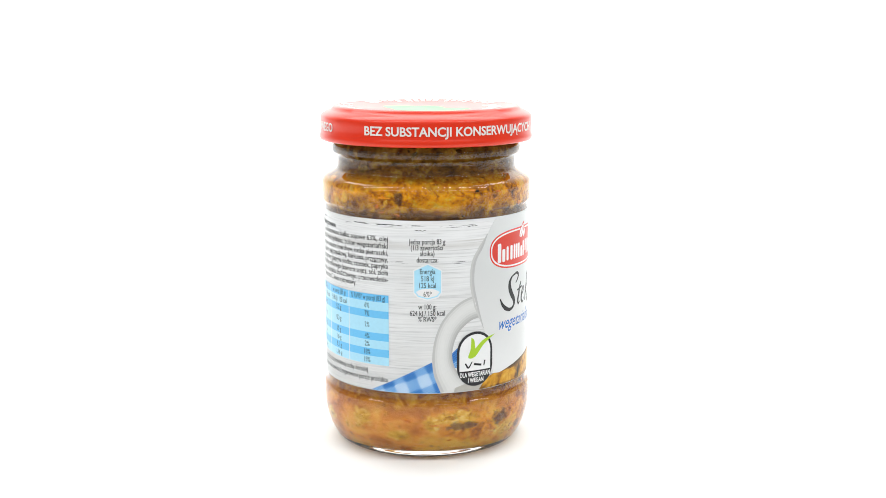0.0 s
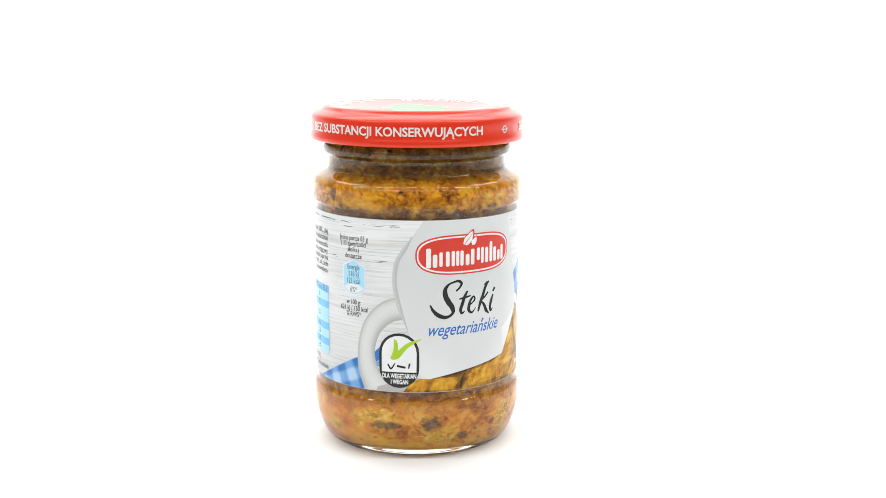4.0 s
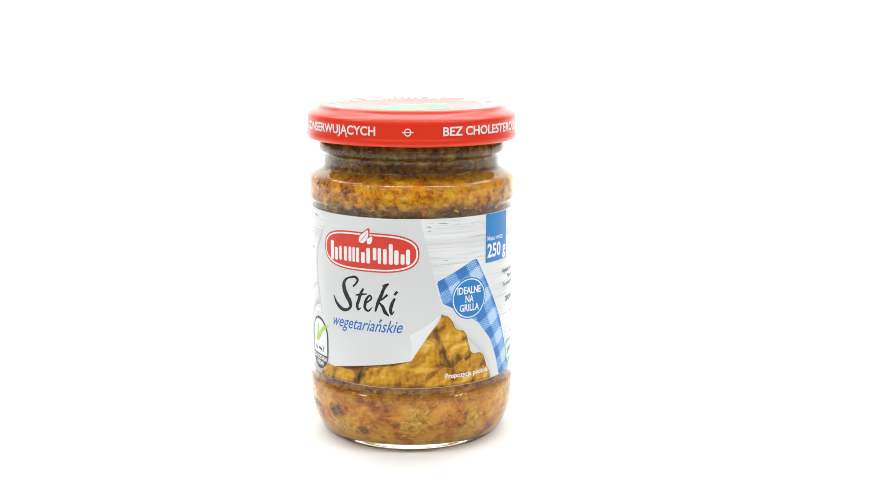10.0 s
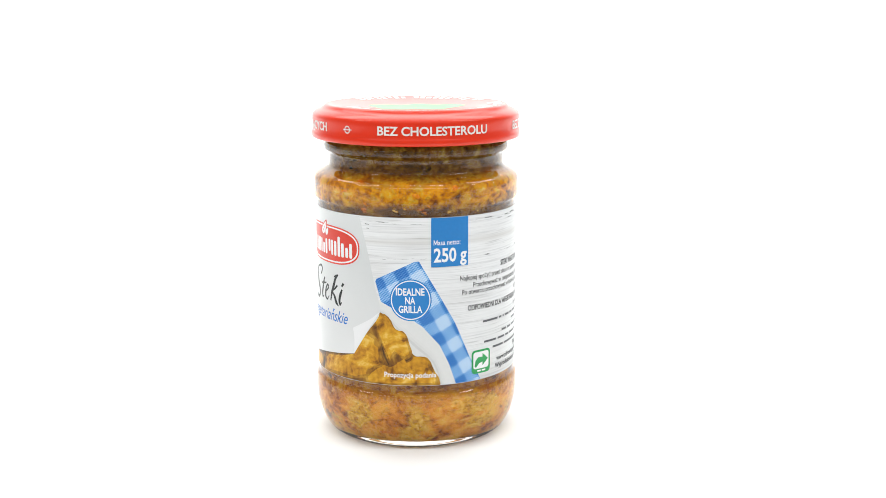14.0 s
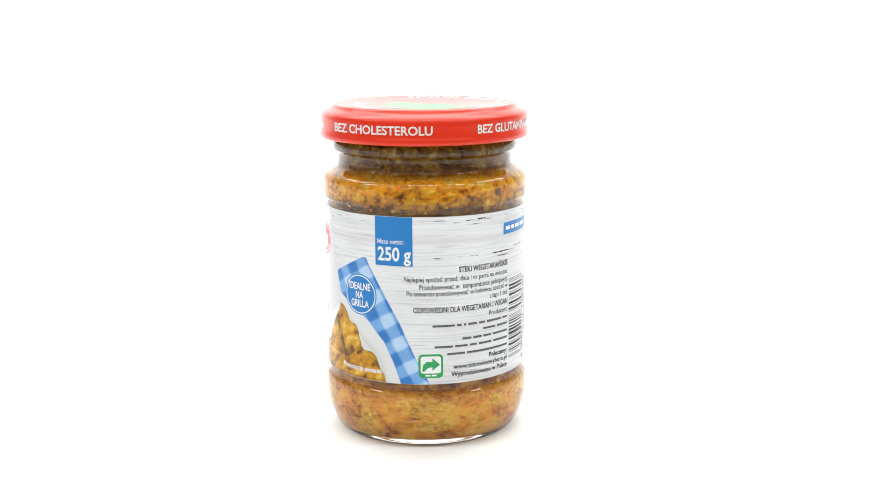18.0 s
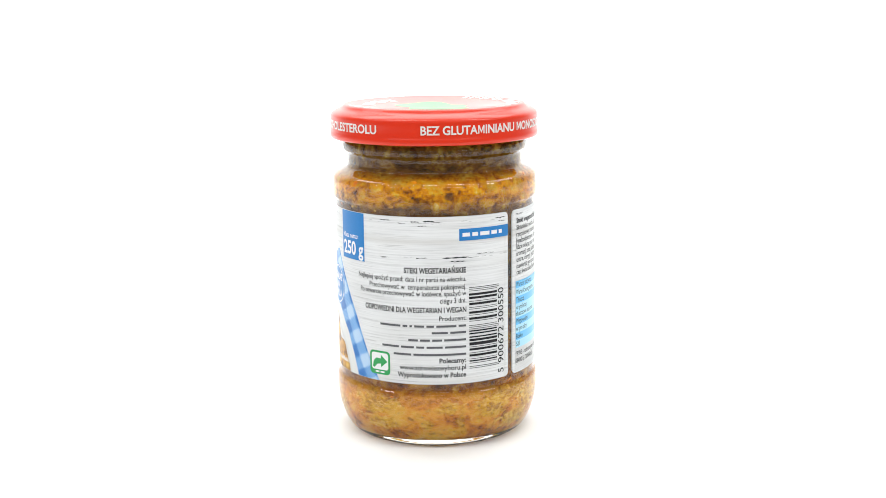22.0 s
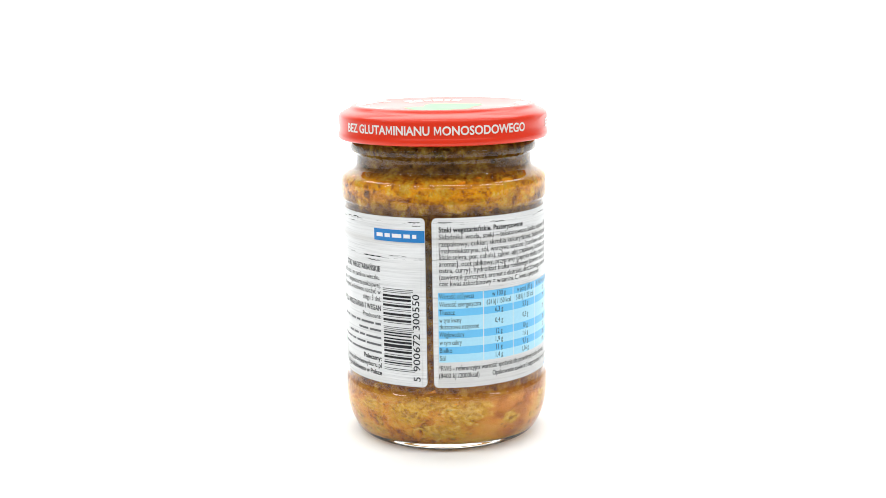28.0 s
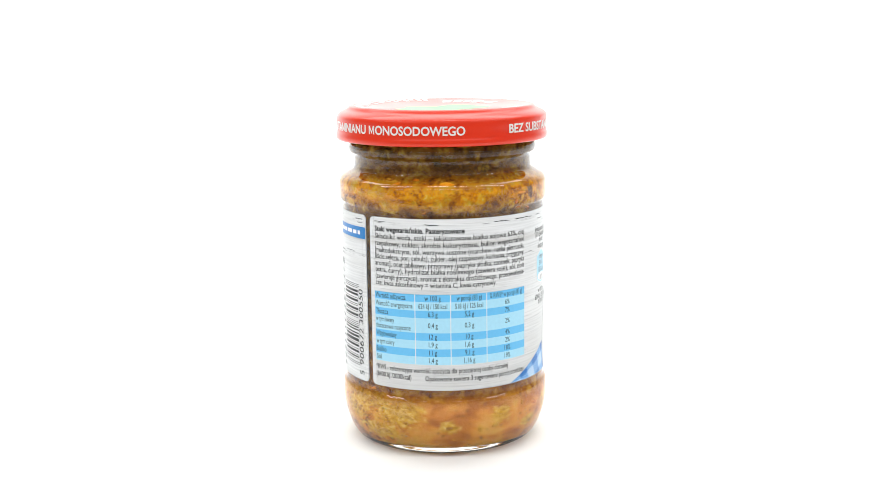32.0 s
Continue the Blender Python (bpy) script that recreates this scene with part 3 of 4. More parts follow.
def pressed(name, th, z, size, seed, squash, material, parent, level=3, rough=0.38):
    """A lump pressed against the inner side of the glass."""
    bm = lump(name, size, seed, squash, rough, level)
    turn = Matrix.Rotation(radians(th), 3, "Z")
    tip = Matrix.Rotation(random.uniform(-0.25, 0.25), 3, "Y")
    base = Vector(at(th, z, r_in(z) - size * squash[1] * 450))
    for v in bm.verts:
        p = base + turn @ (tip @ v.co)
        rad = math.hypot(p.x, p.y)
        lim = (r_in((p.z - LIFT) * 1000) + 0.5) / 1000
        if rad > lim:
            p.x *= lim / rad
            p.y *= lim / rad
        lo, hi = 0.0045, 0.1045
        p.z = min(max(p.z, lo), hi)
        v.co = p
    me = bpy.data.meshes.new(name)
    bm.to_mesh(me)
    bm.free()
    return part(name, smooth(me), material, parent)


def build_chunks(filling):
    rnd = random.Random(7)
    random.seed(5)
    for stuff, rows in ((M_PALE, PALE_LUMPS), (M_CHUNK, YELLOW_LUMPS), (M_MURK, DARK_POCKETS)):
        for th, z, w, h in rows:
            pressed("stew_chunk", th, z, 0.52 * h / 2000, rnd.uniform(0, 90), (w / h, 0.6, 1.0), stuff, filling, 4, 0.55)
    for z0, z1, n, s0, s1 in ((6, 17, 26, 0.0006, 0.0014), (79, 90, 60, 0.0004, 0.0011), (92, 100, 24, 0.0010, 0.0024)):
        for k in range(n):
            th = 360 * (k + rnd.uniform(-0.5, 0.5)) / n
            size = rnd.uniform(s0, s1)
            pressed("stew_chunk", th, rnd.uniform(z0, z1), size, rnd.uniform(0, 90), (rnd.uniform(0.8, 1.8), 0.6, rnd.uniform(0.6, 1.2)), M_CHUNK if z0 < 92 else M_CRUMB, filling)
    for k in range(60):
        z = rnd.choice((rnd.uniform(5, 21), rnd.uniform(79, 90), rnd.uniform(79, 90)))
        pressed("carrot_shred", rnd.uniform(0, 360), z, rnd.uniform(0.0006, 0.0014), rnd.uniform(0, 90), (rnd.uniform(0.8, 2.6), 0.6, 0.7), M_SHRED, filling, 2)
    for k in range(46):
        z = rnd.choice((rnd.uniform(5, 21), rnd.uniform(78.5, 88), rnd.uniform(78.5, 100)))
        pressed("herb_scrap", rnd.uniform(0, 360), z, rnd.uniform(0.0004, 0.0013), rnd.uniform(0, 90), (rnd.uniform(0.8, 1.8), 0.5, 0.8), M_LEAF, filling, 2)


build_glass()
filling = build_filling()
build_chunks(filling)

# ---- the lid ----
LID = [(33.6, 102.3), (34.2, 101.6), (34.9, 101.35), (35.4, 101.7), (35.55, 102.4), (35.5, 103.2), (35.3, 103.9), (35.3, 108.4), (35.22, 109.05), (34.9, 109.6),
       (34.3, 110.1), (33.4, 110.6), (32.6, 110.95), (32.0, 111.25), (31.5, 111.65), (31.1, 112.1), (30.6, 112.38), (30.0, 112.45), (29.4, 112.38)]
DISH = 1.6


def lid_top(r):
    """The height of the lid's top panel, sunk a little towards its middle."""
    return 112.38 - DISH * (1 - (r / 29.4) ** 2)


LID += [(r, lid_top(r)) for r in (27.0, 24.0, 20.0, 15.0, 10.0, 5.0, 0.0)]


def build_lid():
    inner = [(r - 0.3 if r > 1 else r, z - 0.3) for r, z in reversed(LID[4:])]
    ob = part("lid", lathe("lid", fine(LID, 3) + inner + [(34.6, 102.2), (34.0, 102.6)], 160, True), M_LID, jar, "red lacquered twist-off metal lid")
    r = 35.32
    for words, a, b in (("BEZ SUBSTANCJI KONSERWUJACYCH", -33.0, 72.4), ("BEZ CHOLESTEROLU", 107.5, 168.0), ("BEZ GLUTAMINIANU MONOSODOWEGO", 192.6, 301.9)):
        print_text(words, a, b, 104.95, 2.68, M_LID_WHITE, ob, 4, bold=0.020, r=r, name="lid_lettering", label="white capitals round the lid's rim")
    # the tail under the A
    xs = [max(x for x, y in outline(w, 0.024, 0.0)[0]) for w in ("BEZ SUBSTANCJI KONSERWUJA", "BEZ SUBSTANCJI KONSERWUJACYCH")]
    tail = -33.0 + 105.4 * xs[0] / xs[1]
    left, right = stroke([(tail - 0.5, 105.0), (tail - 0.9, 104.5), (tail - 0.4, 104.15), (tail + 0.2, 104.3)], (0.3, 0.4, 0.35, 0.2), 4)
    print_shape("lid_lettering", [left + right[::-1]], M_LID_WHITE, ob, 4, r=r)
    ring = []
    for k in range(25):
        ring.append((89.2 + 1.9 * math.cos(radians(15 * k)), 106.1 + 1.25 * math.sin(radians(15 * k))))
    bm = bmesh.new()
    a = [bm.verts.new((x, z, 0)) for x, z in ring[:-1]]
    b = [bm.verts.new((89.2 + (x - 89.2) * 0.72, 106.1 + (z - 106.1) * 0.72, 0)) for x, z in ring[:-1]]
    for k in range(24):
        bm.faces.new((a[k], a[(k + 1) % 24], b[(k + 1) % 24], b[k]))
    part("lid_mark", flat_to_jar("lid_mark", bm, r + 4 * STEP), M_LID_WHITE, ob, "small white ring mark")
    print_shape("lid_mark", [box(86.3, 92.1, 105.95, 106.25)], M_LID_WHITE, ob, 5, r=r)
    # the top: a ring of white bars near the edge and a green patch in the middle
    def top_shape(name, outlines, material, lift, label=""):
        verts, faces = [], []
        for o in outlines:
            faces.append(tuple(range(len(verts), len(verts) + len(o))))
            verts += [at(t, lid_top(q) + lift, q) for t, q in o]
        part(name, mesh_of(name, verts, faces), material, ob, label)
    rnd = random.Random(3)
    # the far words run round the edge, a mark stands between them
    for start, count, step in ((121, 9, 5.2), (171, 5, 5.0), (200, 6, 5.2), (250, 2, 5.0), (264, 9, 5.2), (316, 8, 5.2)):
        for k in range(count):
            t0 = start + k * step
            inner_r, outer_r = rnd.choice(((24.8, 29.5), (24.8, 29.5), (24.8, 28.0), (26.4, 29.5)))
            w = rnd.uniform(2.6, 4.2)
            top_shape("lid_top_bar", [[(t0, outer_r), (t0 + w, outer_r), (t0 + w, inner_r), (t0, inner_r)]], M_LID_WHITE, 0.05)
    for t0, w, r0, r1 in ((58, 7, 20.5, 25.0), (67, 5, 21.5, 24.5), (74, 8, 20.5, 25.5), (84, 6, 21.5, 24.5), (92, 7, 21.0, 25.0), (101, 8, 20.0, 24.5)):
        top_shape("lid_top_mark", [[(t0, r1), (t0 + w, r1), (t0 + w, r0), (t0, r0)]], M_LID_WHITE, 0.05)
    rings = [[(t, q * (13.0 + 3.0 * math.sin(radians(2 * t)) + 1.5 * math.sin(radians(5 * t)))) for t in range(0, 360, 6)] for q in (0.02, 0.35, 0.7, 1.0)]
    verts = [at(t, lid_top(q) + 0.05, q) for o in rings for t, q in o]
    faces = [(i * 60 + k, i * 60 + (k + 1) % 60, (i + 1) * 60 + (k + 1) % 60, (i + 1) * 60 + k) for i in range(3) for k in range(60)]
    part("lid_top_patch", smooth(mesh_of("lid_top_patch", verts, faces)), M_LID_GREEN, ob, "green printed patch on the lid's top")
    return ob


build_lid()


# ---- the label and its printing ----
def build_label():
    a, b = 246.9, 603.2
    bm = bmesh.new()
    bm.faces.new([bm.verts.new((x, y, 0)) for x, y in box(a, b, 22.5, 78.45, 1.6)])
    bmesh.ops.triangulate(bm, faces=bm.faces[:])
    cut(bm, 1.5)
    me = flat_to_jar("label", bm, R_LABEL, -360)
    # the paper's cut edge
    bm = bmesh.new()
    bm.from_mesh(me)
    rim = [e for e in bm.edges if e.is_boundary]
    made = bmesh.ops.extrude_edge_only(bm, edges=rim)["geom"]
    for v in made:
        if isinstance(v, bmesh.types.BMVert):
            k = 34.05 / R_LABEL
            v.co.x *= k
            v.co.y *= k
    bm.to_mesh(me)
    bm.free()
    return part("label", me, M_WOOD, jar, "wrap-round paper label printed with whitewashed planks")


label = build_label()


def build_picture_side():
    # the longest cracks in the planks: bearing, height, length in degrees, width in millimetres
    for th, z, n, w in ((168, 77.2, 6, 0.45), (186, 76.9, 5, 0.6), (193, 77.1, 6, 0.8), (190, 75.6, 5, 0.4), (234, 77.0, 7, 0.6), (236, 75.8, 5, 0.4), (189, 65.0, 1.5, 0.5), (203, 65.0, 15, 0.75), (207, 63.7, 9, 0.5), (222, 65.8, 11, 0.3),
                        (99, 75.9, 2.5, 0.45), (99.8, 74.6, 1.8, 0.35), (-28, 77.0, 12, 0.6), (-8, 76.9, 5, 0.5), (-6, 75.4, 6, 0.4), (22, 76.4, 6, 0.4), (-3, 63.8, 7, 0.6), (250, 77.1, 8, 0.4), (282, 76.6, 6, 0.5), (318, 77.0, 9, 0.5)):
        wave = [(th + n * k / 6, z + 0.22 * noise.noise((th + n * k * 0.6, z, 4))) for k in range(7)]
        print_strokes("plank_crack", [(wave, (0.05, 0.6 * w, 0.3 * w, 0.6 * w, 0.25 * w, 0.5 * w, 0.05))], M_BLACK, label, 0.7)
    # handle of the bowl, cloths, bowl and stew
    print_shape("cloth_picture", [[(-31.3, 22.6), (-20, 25.9), (2.6, 32.8), (5.3, 29.2), (9.5, 22.6)]], M_CLOTH_LOW, label, 1, "printed blue and white checked cloth")
    print_shape("cloth_picture", [[(13.0, 35.2), (17, 37.4), (19, 34), (18, 30.5), (13.5, 30.8)]], M_CLOTH_LOW, label, 1, "printed blue and white checked cloth")
    outer = fine([(7.4, 22.6), (3.4, 29.7), (3.3, 37.2), (7.1, 44.9), (15, 50.8), (27, 53.9), (34, 54)], 5)
    inner = fine([(34, 46.9), (30.5, 46.65), (23, 45.4), (15.5, 40.3), (13.6, 34.5), (15.2, 30.6), (19, 28.0), (26, 26)], 5)
    print_shape("bowl_picture", [outer + inner + [(30, 22.6)]], M_PLATE, label, 2, "printed white bowl handle")
    rows = 10
    lines = [(*o, *i) for o, i in zip(resampled(outer, 40), resampled(inner[::-1], 40))]
    for k in range(rows):
        a, b = k / rows, (k + 1) / rows
        band = [(o0 + (i0 - o0) * a, o1 + (i1 - o1) * a) for o0, o1, i0, i1 in lines] + [(o0 + (i0 - o0) * b, o1 + (i1 - o1) * b) for o0, o1, i0, i1 in reversed(lines)]
        print_shape("bowl_shading", [band], M_TONES[(3, 6, 8, 9, 9, 8, 7, 5, 3, 1)[k]], label, 2.8)
    print_shape("bowl_picture", [[(14.5, 22.6), (17.5, 28.6), (22, 27), (38, 27.3), (40, 22.6)]], M_SHADE, label, 2.5, "printed shaded bowl side")
    rim = fine([(100, 52), (107.9, 50.6), (115.4, 49.4), (128.6, 43.7), (140, 37), (145.6, 30.2), (149.2, 22.6)], 5)
    print_shape("bowl_picture", [rim + [(96, 22.6)]], M_PLATE, label, 2, "printed white bowl rim")
    well = fine([(104, 47.6), (110, 46.2), (117, 41.6), (127, 35.6), (137, 29.6), (141, 22.6)], 5)
    lines = [(*o, *i) for o, i in zip(resampled(rim, 40), resampled(well, 40))]
    for k in range(8):
        a, b = k / 8, (k + 1) / 8
        band = [(o0 + (i0 - o0) * a, o1 + (i1 - o1) * a) for o0, o1, i0, i1 in lines] + [(o0 + (i0 - o0) * b, o1 + (i1 - o1) * b) for o0, o1, i0, i1 in reversed(lines)]
        print_shape("bowl_shading", [band], M_TONES[(9, 9, 9, 9, 9, 8, 7, 5)[k]], label, 2.6)
    print_shape("stew_picture", [[(29, 22.6), (33, 25.2), (38, 27), (63, 29.3), (91, 32), (107.5, 47), (110, 46.4), (116, 40), (126, 33.2), (137, 28.2), (140.5, 22.6)]], M_STEW_BROWN, label, 3, "printed dark stew sauce")
    bits = ([(29.5, 22.7), (32.5, 25.2), (38, 26.8), (46, 27.4), (54, 27.2), (58.8, 26.4), (60.2, 24.4), (58, 22.6), (44, 22.6)],
            [(62.4, 26.4), (69.4, 29.2), (80, 30.8), (90.7, 33.0), (97, 37.2), (102, 39.6), (106.4, 37.2), (108.2, 34.2), (109.8, 30.2), (102.4, 26.9), (99.2, 24.6), (92, 23.4), (71, 22.7), (63, 22.7)],
            [(107.0, 47.2), (112.4, 45.5), (116.5, 41.8), (121.6, 40.4), (123.6, 37.2), (125.2, 32.8), (121.4, 31.4), (116.2, 33.2), (112, 30.4), (110.2, 33.4), (108.4, 37.1), (105.4, 40.9), (105.4, 45)],
            [(98.5, 24.0), (104, 26.9), (110, 29.0), (113.1, 28.4), (119, 31.0), (126.5, 32.6), (134.8, 31.2), (136.9, 28.2), (141, 23), (131.6, 22.65), (98.5, 22.65)])
    for b in bits:
        wob = fine(b + [b[0]], 5)[:-1]
        wob = [(x + 0.6 * noise.noise((x * 0.7, y * 0.7, 3)), max(y + 0.4 * noise.noise((x * 0.9, y * 0.9, 9)), 22.6)) for x, y in wob]
        print_shape("stew_piece_picture", [wob], M_STEW_MID, label, 4, "printed yellow-brown stew piece")
        cx, cz = sum(p[0] for p in wob) / len(wob), sum(p[1] for p in wob) / len(wob)
        lit = []
        for k in range(len(wob)):
            x, y = wob[k]
            q = 0.90 + 0.10 * noise.noise((x * 0.35, y * 0.5, 5)) + 0.05 * noise.noise((x * 1.7, y * 1.7, 2))
            lit.append((cx + (x - cx) * q - 0.5, max(cz + (y - cz) * q + 0.35, 22.6)))
        print_shape("stew_piece_top_picture", [lit], M_STEW, label, 5, "printed lit side of a stew piece")
    for pts, w in (([(108.0, 36.6), (110.0, 32.4), (112.4, 29.4)], (0.2, 1.0, 0.5)), ([(61.2, 22.8), (61.2, 25.4), (63.6, 28.4)], (1.4, 1.2, 0.4)), ([(121.6, 31.0), (124.2, 32.0), (125.6, 33.2)], (0.5, 0.5, 0.2))):
        print_strokes("stew_crevice", [(pts, tuple(1.5 * q + 0.7 for q in w))], M_STEW_BROWN, label, 5.5)
        print_strokes("stew_crevice", [(pts, tuple(0.7 * q for q in w))], M_STEW_DARK, label, 6)
    cloth = [(105, 57.3), (105.6, 58.1), (126.6, 64.2), (129.1, 64.3), (130.6, 62.7), (138.9, 54.1), (149, 43.4), (157.6, 31.7), (165.6, 22.6), (149.6, 22.6),
             (145.6, 29.5), (140.1, 36.3), (130.6, 42.7), (120.4, 46.9), (108.1, 50.6)]
    print_shape("cloth_picture", [cloth], M_CLOTH, label, 5, "printed blue and white checked cloth strip")
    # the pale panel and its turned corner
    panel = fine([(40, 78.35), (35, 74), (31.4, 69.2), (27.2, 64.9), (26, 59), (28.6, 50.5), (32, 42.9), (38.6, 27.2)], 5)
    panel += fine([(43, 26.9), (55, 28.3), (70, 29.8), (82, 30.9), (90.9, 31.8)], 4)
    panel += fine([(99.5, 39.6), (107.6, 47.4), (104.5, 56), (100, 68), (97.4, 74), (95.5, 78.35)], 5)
    # the panel's soft shadow drawn in ink: grey at its left, brown below
    for w, shade in ((3.0, M_SHADOW_FAINT), (1.5, M_SHADOW_SOFT)):
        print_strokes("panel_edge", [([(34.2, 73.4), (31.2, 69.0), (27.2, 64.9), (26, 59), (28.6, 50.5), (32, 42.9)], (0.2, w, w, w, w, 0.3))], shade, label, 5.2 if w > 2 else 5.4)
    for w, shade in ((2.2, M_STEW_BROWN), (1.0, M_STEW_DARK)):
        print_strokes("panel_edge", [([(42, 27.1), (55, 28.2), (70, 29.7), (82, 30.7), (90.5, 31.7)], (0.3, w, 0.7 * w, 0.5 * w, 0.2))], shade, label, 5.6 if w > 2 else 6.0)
    print_shape("panel_picture", [panel], M_PANEL, label, 6.6, "printed pale grey paper panel")
    curl = fine([(90.9, 31.8), (91.2, 35.4), (91.0, 38.4), (90.2, 40.5)], 4) + fine([(96, 42.4), (102, 44.5), (107.6, 47.3)], 4)
    print_shape("panel_fold", [curl], M_CURL, label, 7.4, "printed turned-up corner of the panel")


def build_front():
    def logo(inset):
        a, b, z0, z1 = 35.7 + inset * MM, 95.4 - inset * MM, 60.8 + inset, 73.7 - inset
        mid, rz = (z0 + z1) / 2, (z1 - z0) / 2
        out = []
        for k in range(64):
            t = 2 * math.pi * k / 64
            c, s = math.cos(t), math.sin(t)
            out.append(((a + b) / 2 + (b - a) / 2 * math.copysign(abs(c) ** 0.56, c), mid + rz * math.copysign(abs(s) ** 0.80, s)))
        return out
    print_shape("logo_field", [logo(0)], M_RED, label, 8, "red rounded logo field with white line")
    print_shape("logo_field", [logo(0.5)], M_WHITE, label, 9)
    print_shape("logo_field", [logo(1.0)], M_RED, label, 10)
    # plain bars where the brand's letters stand
    for a, b, z0, z1 in ((41.4, 44.0, 63.3, 69.6), (44.9, 47.3, 63.4, 67.6), (48.4, 50.2, 63.6, 68.3), (51.9, 54.0, 63.6, 68.4), (55.1, 57.0, 63.6, 68.5), (57.7, 59.4, 63.6, 68.5), (60.1, 62.0, 63.6, 68.5), (63.2, 65.5, 63.6, 67.2),
                         (66.4, 68.6, 63.6, 68.7), (70.2, 72.2, 64.8, 68.9), (73.0, 74.8, 63.7, 68.9), (75.9, 78.0, 63.7, 68.7), (79.1, 81.2, 63.7, 70.4), (82.0, 84.3, 63.7, 68.4), (85.4, 87.5, 63.8, 67.2), (88.3, 90.4, 63.8, 68.7)):
        print_shape("logo_bar", [box(a, b, z0, z1, 0.5)], M_WHITE, label, 11)
    for pts in ([(61.3, 70.3), (61.9, 72.0), (64.4, 73.5), (67.9, 74.6), (67.8, 72.5), (66.4, 70.9), (63.9, 69.8)], [(66.9, 69.9), (66.4, 71.0), (67.9, 72.1), (70.1, 72.6), (69.9, 70.9), (68.7, 69.9)]):
        o = fine(pts + [pts[0]], 4)[:-1]
        cx, cz = sum(p[0] for p in o) / len(o), sum(p[1] for p in o) / len(o)
        print_shape("logo_leaf", [[(cx + (x - cx) * 1.13, cz + (z - cz) * 1.13) for x, z in o]], M_RED, label, 12)
        print_shape("logo_leaf", [[(cx + (x - cx) * 0.88, cz + (z - cz) * 0.88) for x, z in o]], M_WHITE, label, 13)
    print_strokes("logo_leaf_vein", [([(62.4, 70.4), (64.6, 71.8), (67.3, 74.0)], (0.15, 0.25, 0.1))], M_RED, label, 14)
    # the product's name in brush letters: S t e k i
    S = [(57.8, 55.4), (59.8, 56.5), (60.9, 57.9), (59.5, 58.6), (56.5, 58.4), (53.4, 57.6), (51.7, 56.1), (51.9, 54.0), (53.7, 51.9), (55.7, 50.1), (56.1, 48.6), (54.4, 47.5), (51.7, 47.1), (48.2, 47.8), (45.4, 49.3), (43.5, 51.3)]
    print_strokes("brush_letter", [(S, (0.45, 0.55, 0.7, 0.8, 0.55, 0.5, 0.9, 1.35, 1.5, 1.45, 1.2, 0.75, 0.75, 1.0, 1.15, 0.85, 0.35))], M_BLACK, label, 8, "black brush letter S", 1.22)
    t = [([(64.5, 55.2), (63.0, 53.6), (61.5, 51.1), (60.5, 48.9), (61.1, 48.0), (63.0, 48.7)], (0.5, 0.8, 0.9, 0.85, 0.6, 0.2)), ([(59.6, 52.7), (63.0, 53.1), (66.6, 53.5)], (0.35, 0.6, 0.3))]
    e = [([(65.3, 50.2), (67.5, 51.1), (69.2, 52.4), (68.5, 53.1), (67.0, 52.4), (65.6, 50.5), (65.4, 48.7), (67.0, 47.9), (69.9, 49.4)], (0.3, 0.4, 0.5, 0.45, 0.6, 0.85, 0.8, 0.55, 0.15))]
    k = [([(75.2, 56.4), (77.2, 57.0), (79.0, 57.4)], (0.25, 0.5, 0.3)), ([(79.0, 57.4), (77.0, 56.3), (74.8, 53.4), (73.0, 51.0), (71.4, 47.9)], (0.35, 0.8, 0.9, 0.9, 0.5)),
         ([(78.3, 53.8), (76.1, 52.5), (73.7, 51.3), (75.6, 49.7), (77.1, 47.8), (79.1, 46.7)], (0.55, 0.5, 0.35, 0.85, 0.95, 0.3))]
    i = [([(82.3, 52.7), (80.8, 50.8), (80.0, 48.3), (80.5, 47.4), (82.0, 48.4)], (0.5, 0.9, 0.85, 0.6, 0.15)), ([(83.6, 54.9), (82.0, 53.7)], (0.75, 0.55))]
    for letter, name in ((t, "t"), (e, "e"), (k, "k"), (i, "i")):
        print_strokes("brush_letter", letter, M_BLACK, label, 8, "black brush letter " + name, 1.28)
    print_text("wegetarianskie", 43.0, 86.6, 41.2, 3.9, M_BLUE_TYPE, label, 8, bold=0.003, slant=0.42, label="blue slanted lettering under the name")
    xs = [max(x for x, y in outline(w, 0.002, 0.42)[0]) for w in ("wegetaria", "wegetarian", "wegetarianskie")]
    n_mid = 43.0 + 43.6 * (0.5 * (xs[0] + xs[1]) + 0.10) / xs[2]
    print_strokes("accent", [([(n_mid - 0.5, 44.3), (n_mid + 0.8, 45.4)], (0.4, 0.75))], M_BLUE_TYPE, label, 8)
    # badge with a green tick
    def badge(inset):
        a, b, z0, z1 = 16.2 + inset * MM, 37.9 - inset * MM, 24.0 + inset, 42.05 - inset
        return box(a, b, z0, z1, (b - a) / MM / 2 - 0.05)
    print_shape("badge", [badge(0)], M_BROWN_INK, label, 8, "black rounded badge")
    w = 0.85
    top = [(x, z) for x, z in badge(w) if z > 32]
    print_shape("badge_window", [[(17.6, 29.2), (36.4, 29.2)] + top], M_WHITE, label, 9, "white window of the badge")
    print_text("DLA WEGETARIAN", 17.9, 36.3, 27.2, 1.45, M_WHITE, label, 9, bold=0.026)
    print_text("I WEGAN", 22.6, 32.0, 25.3, 1.4, M_WHITE, label, 9, bold=0.026)
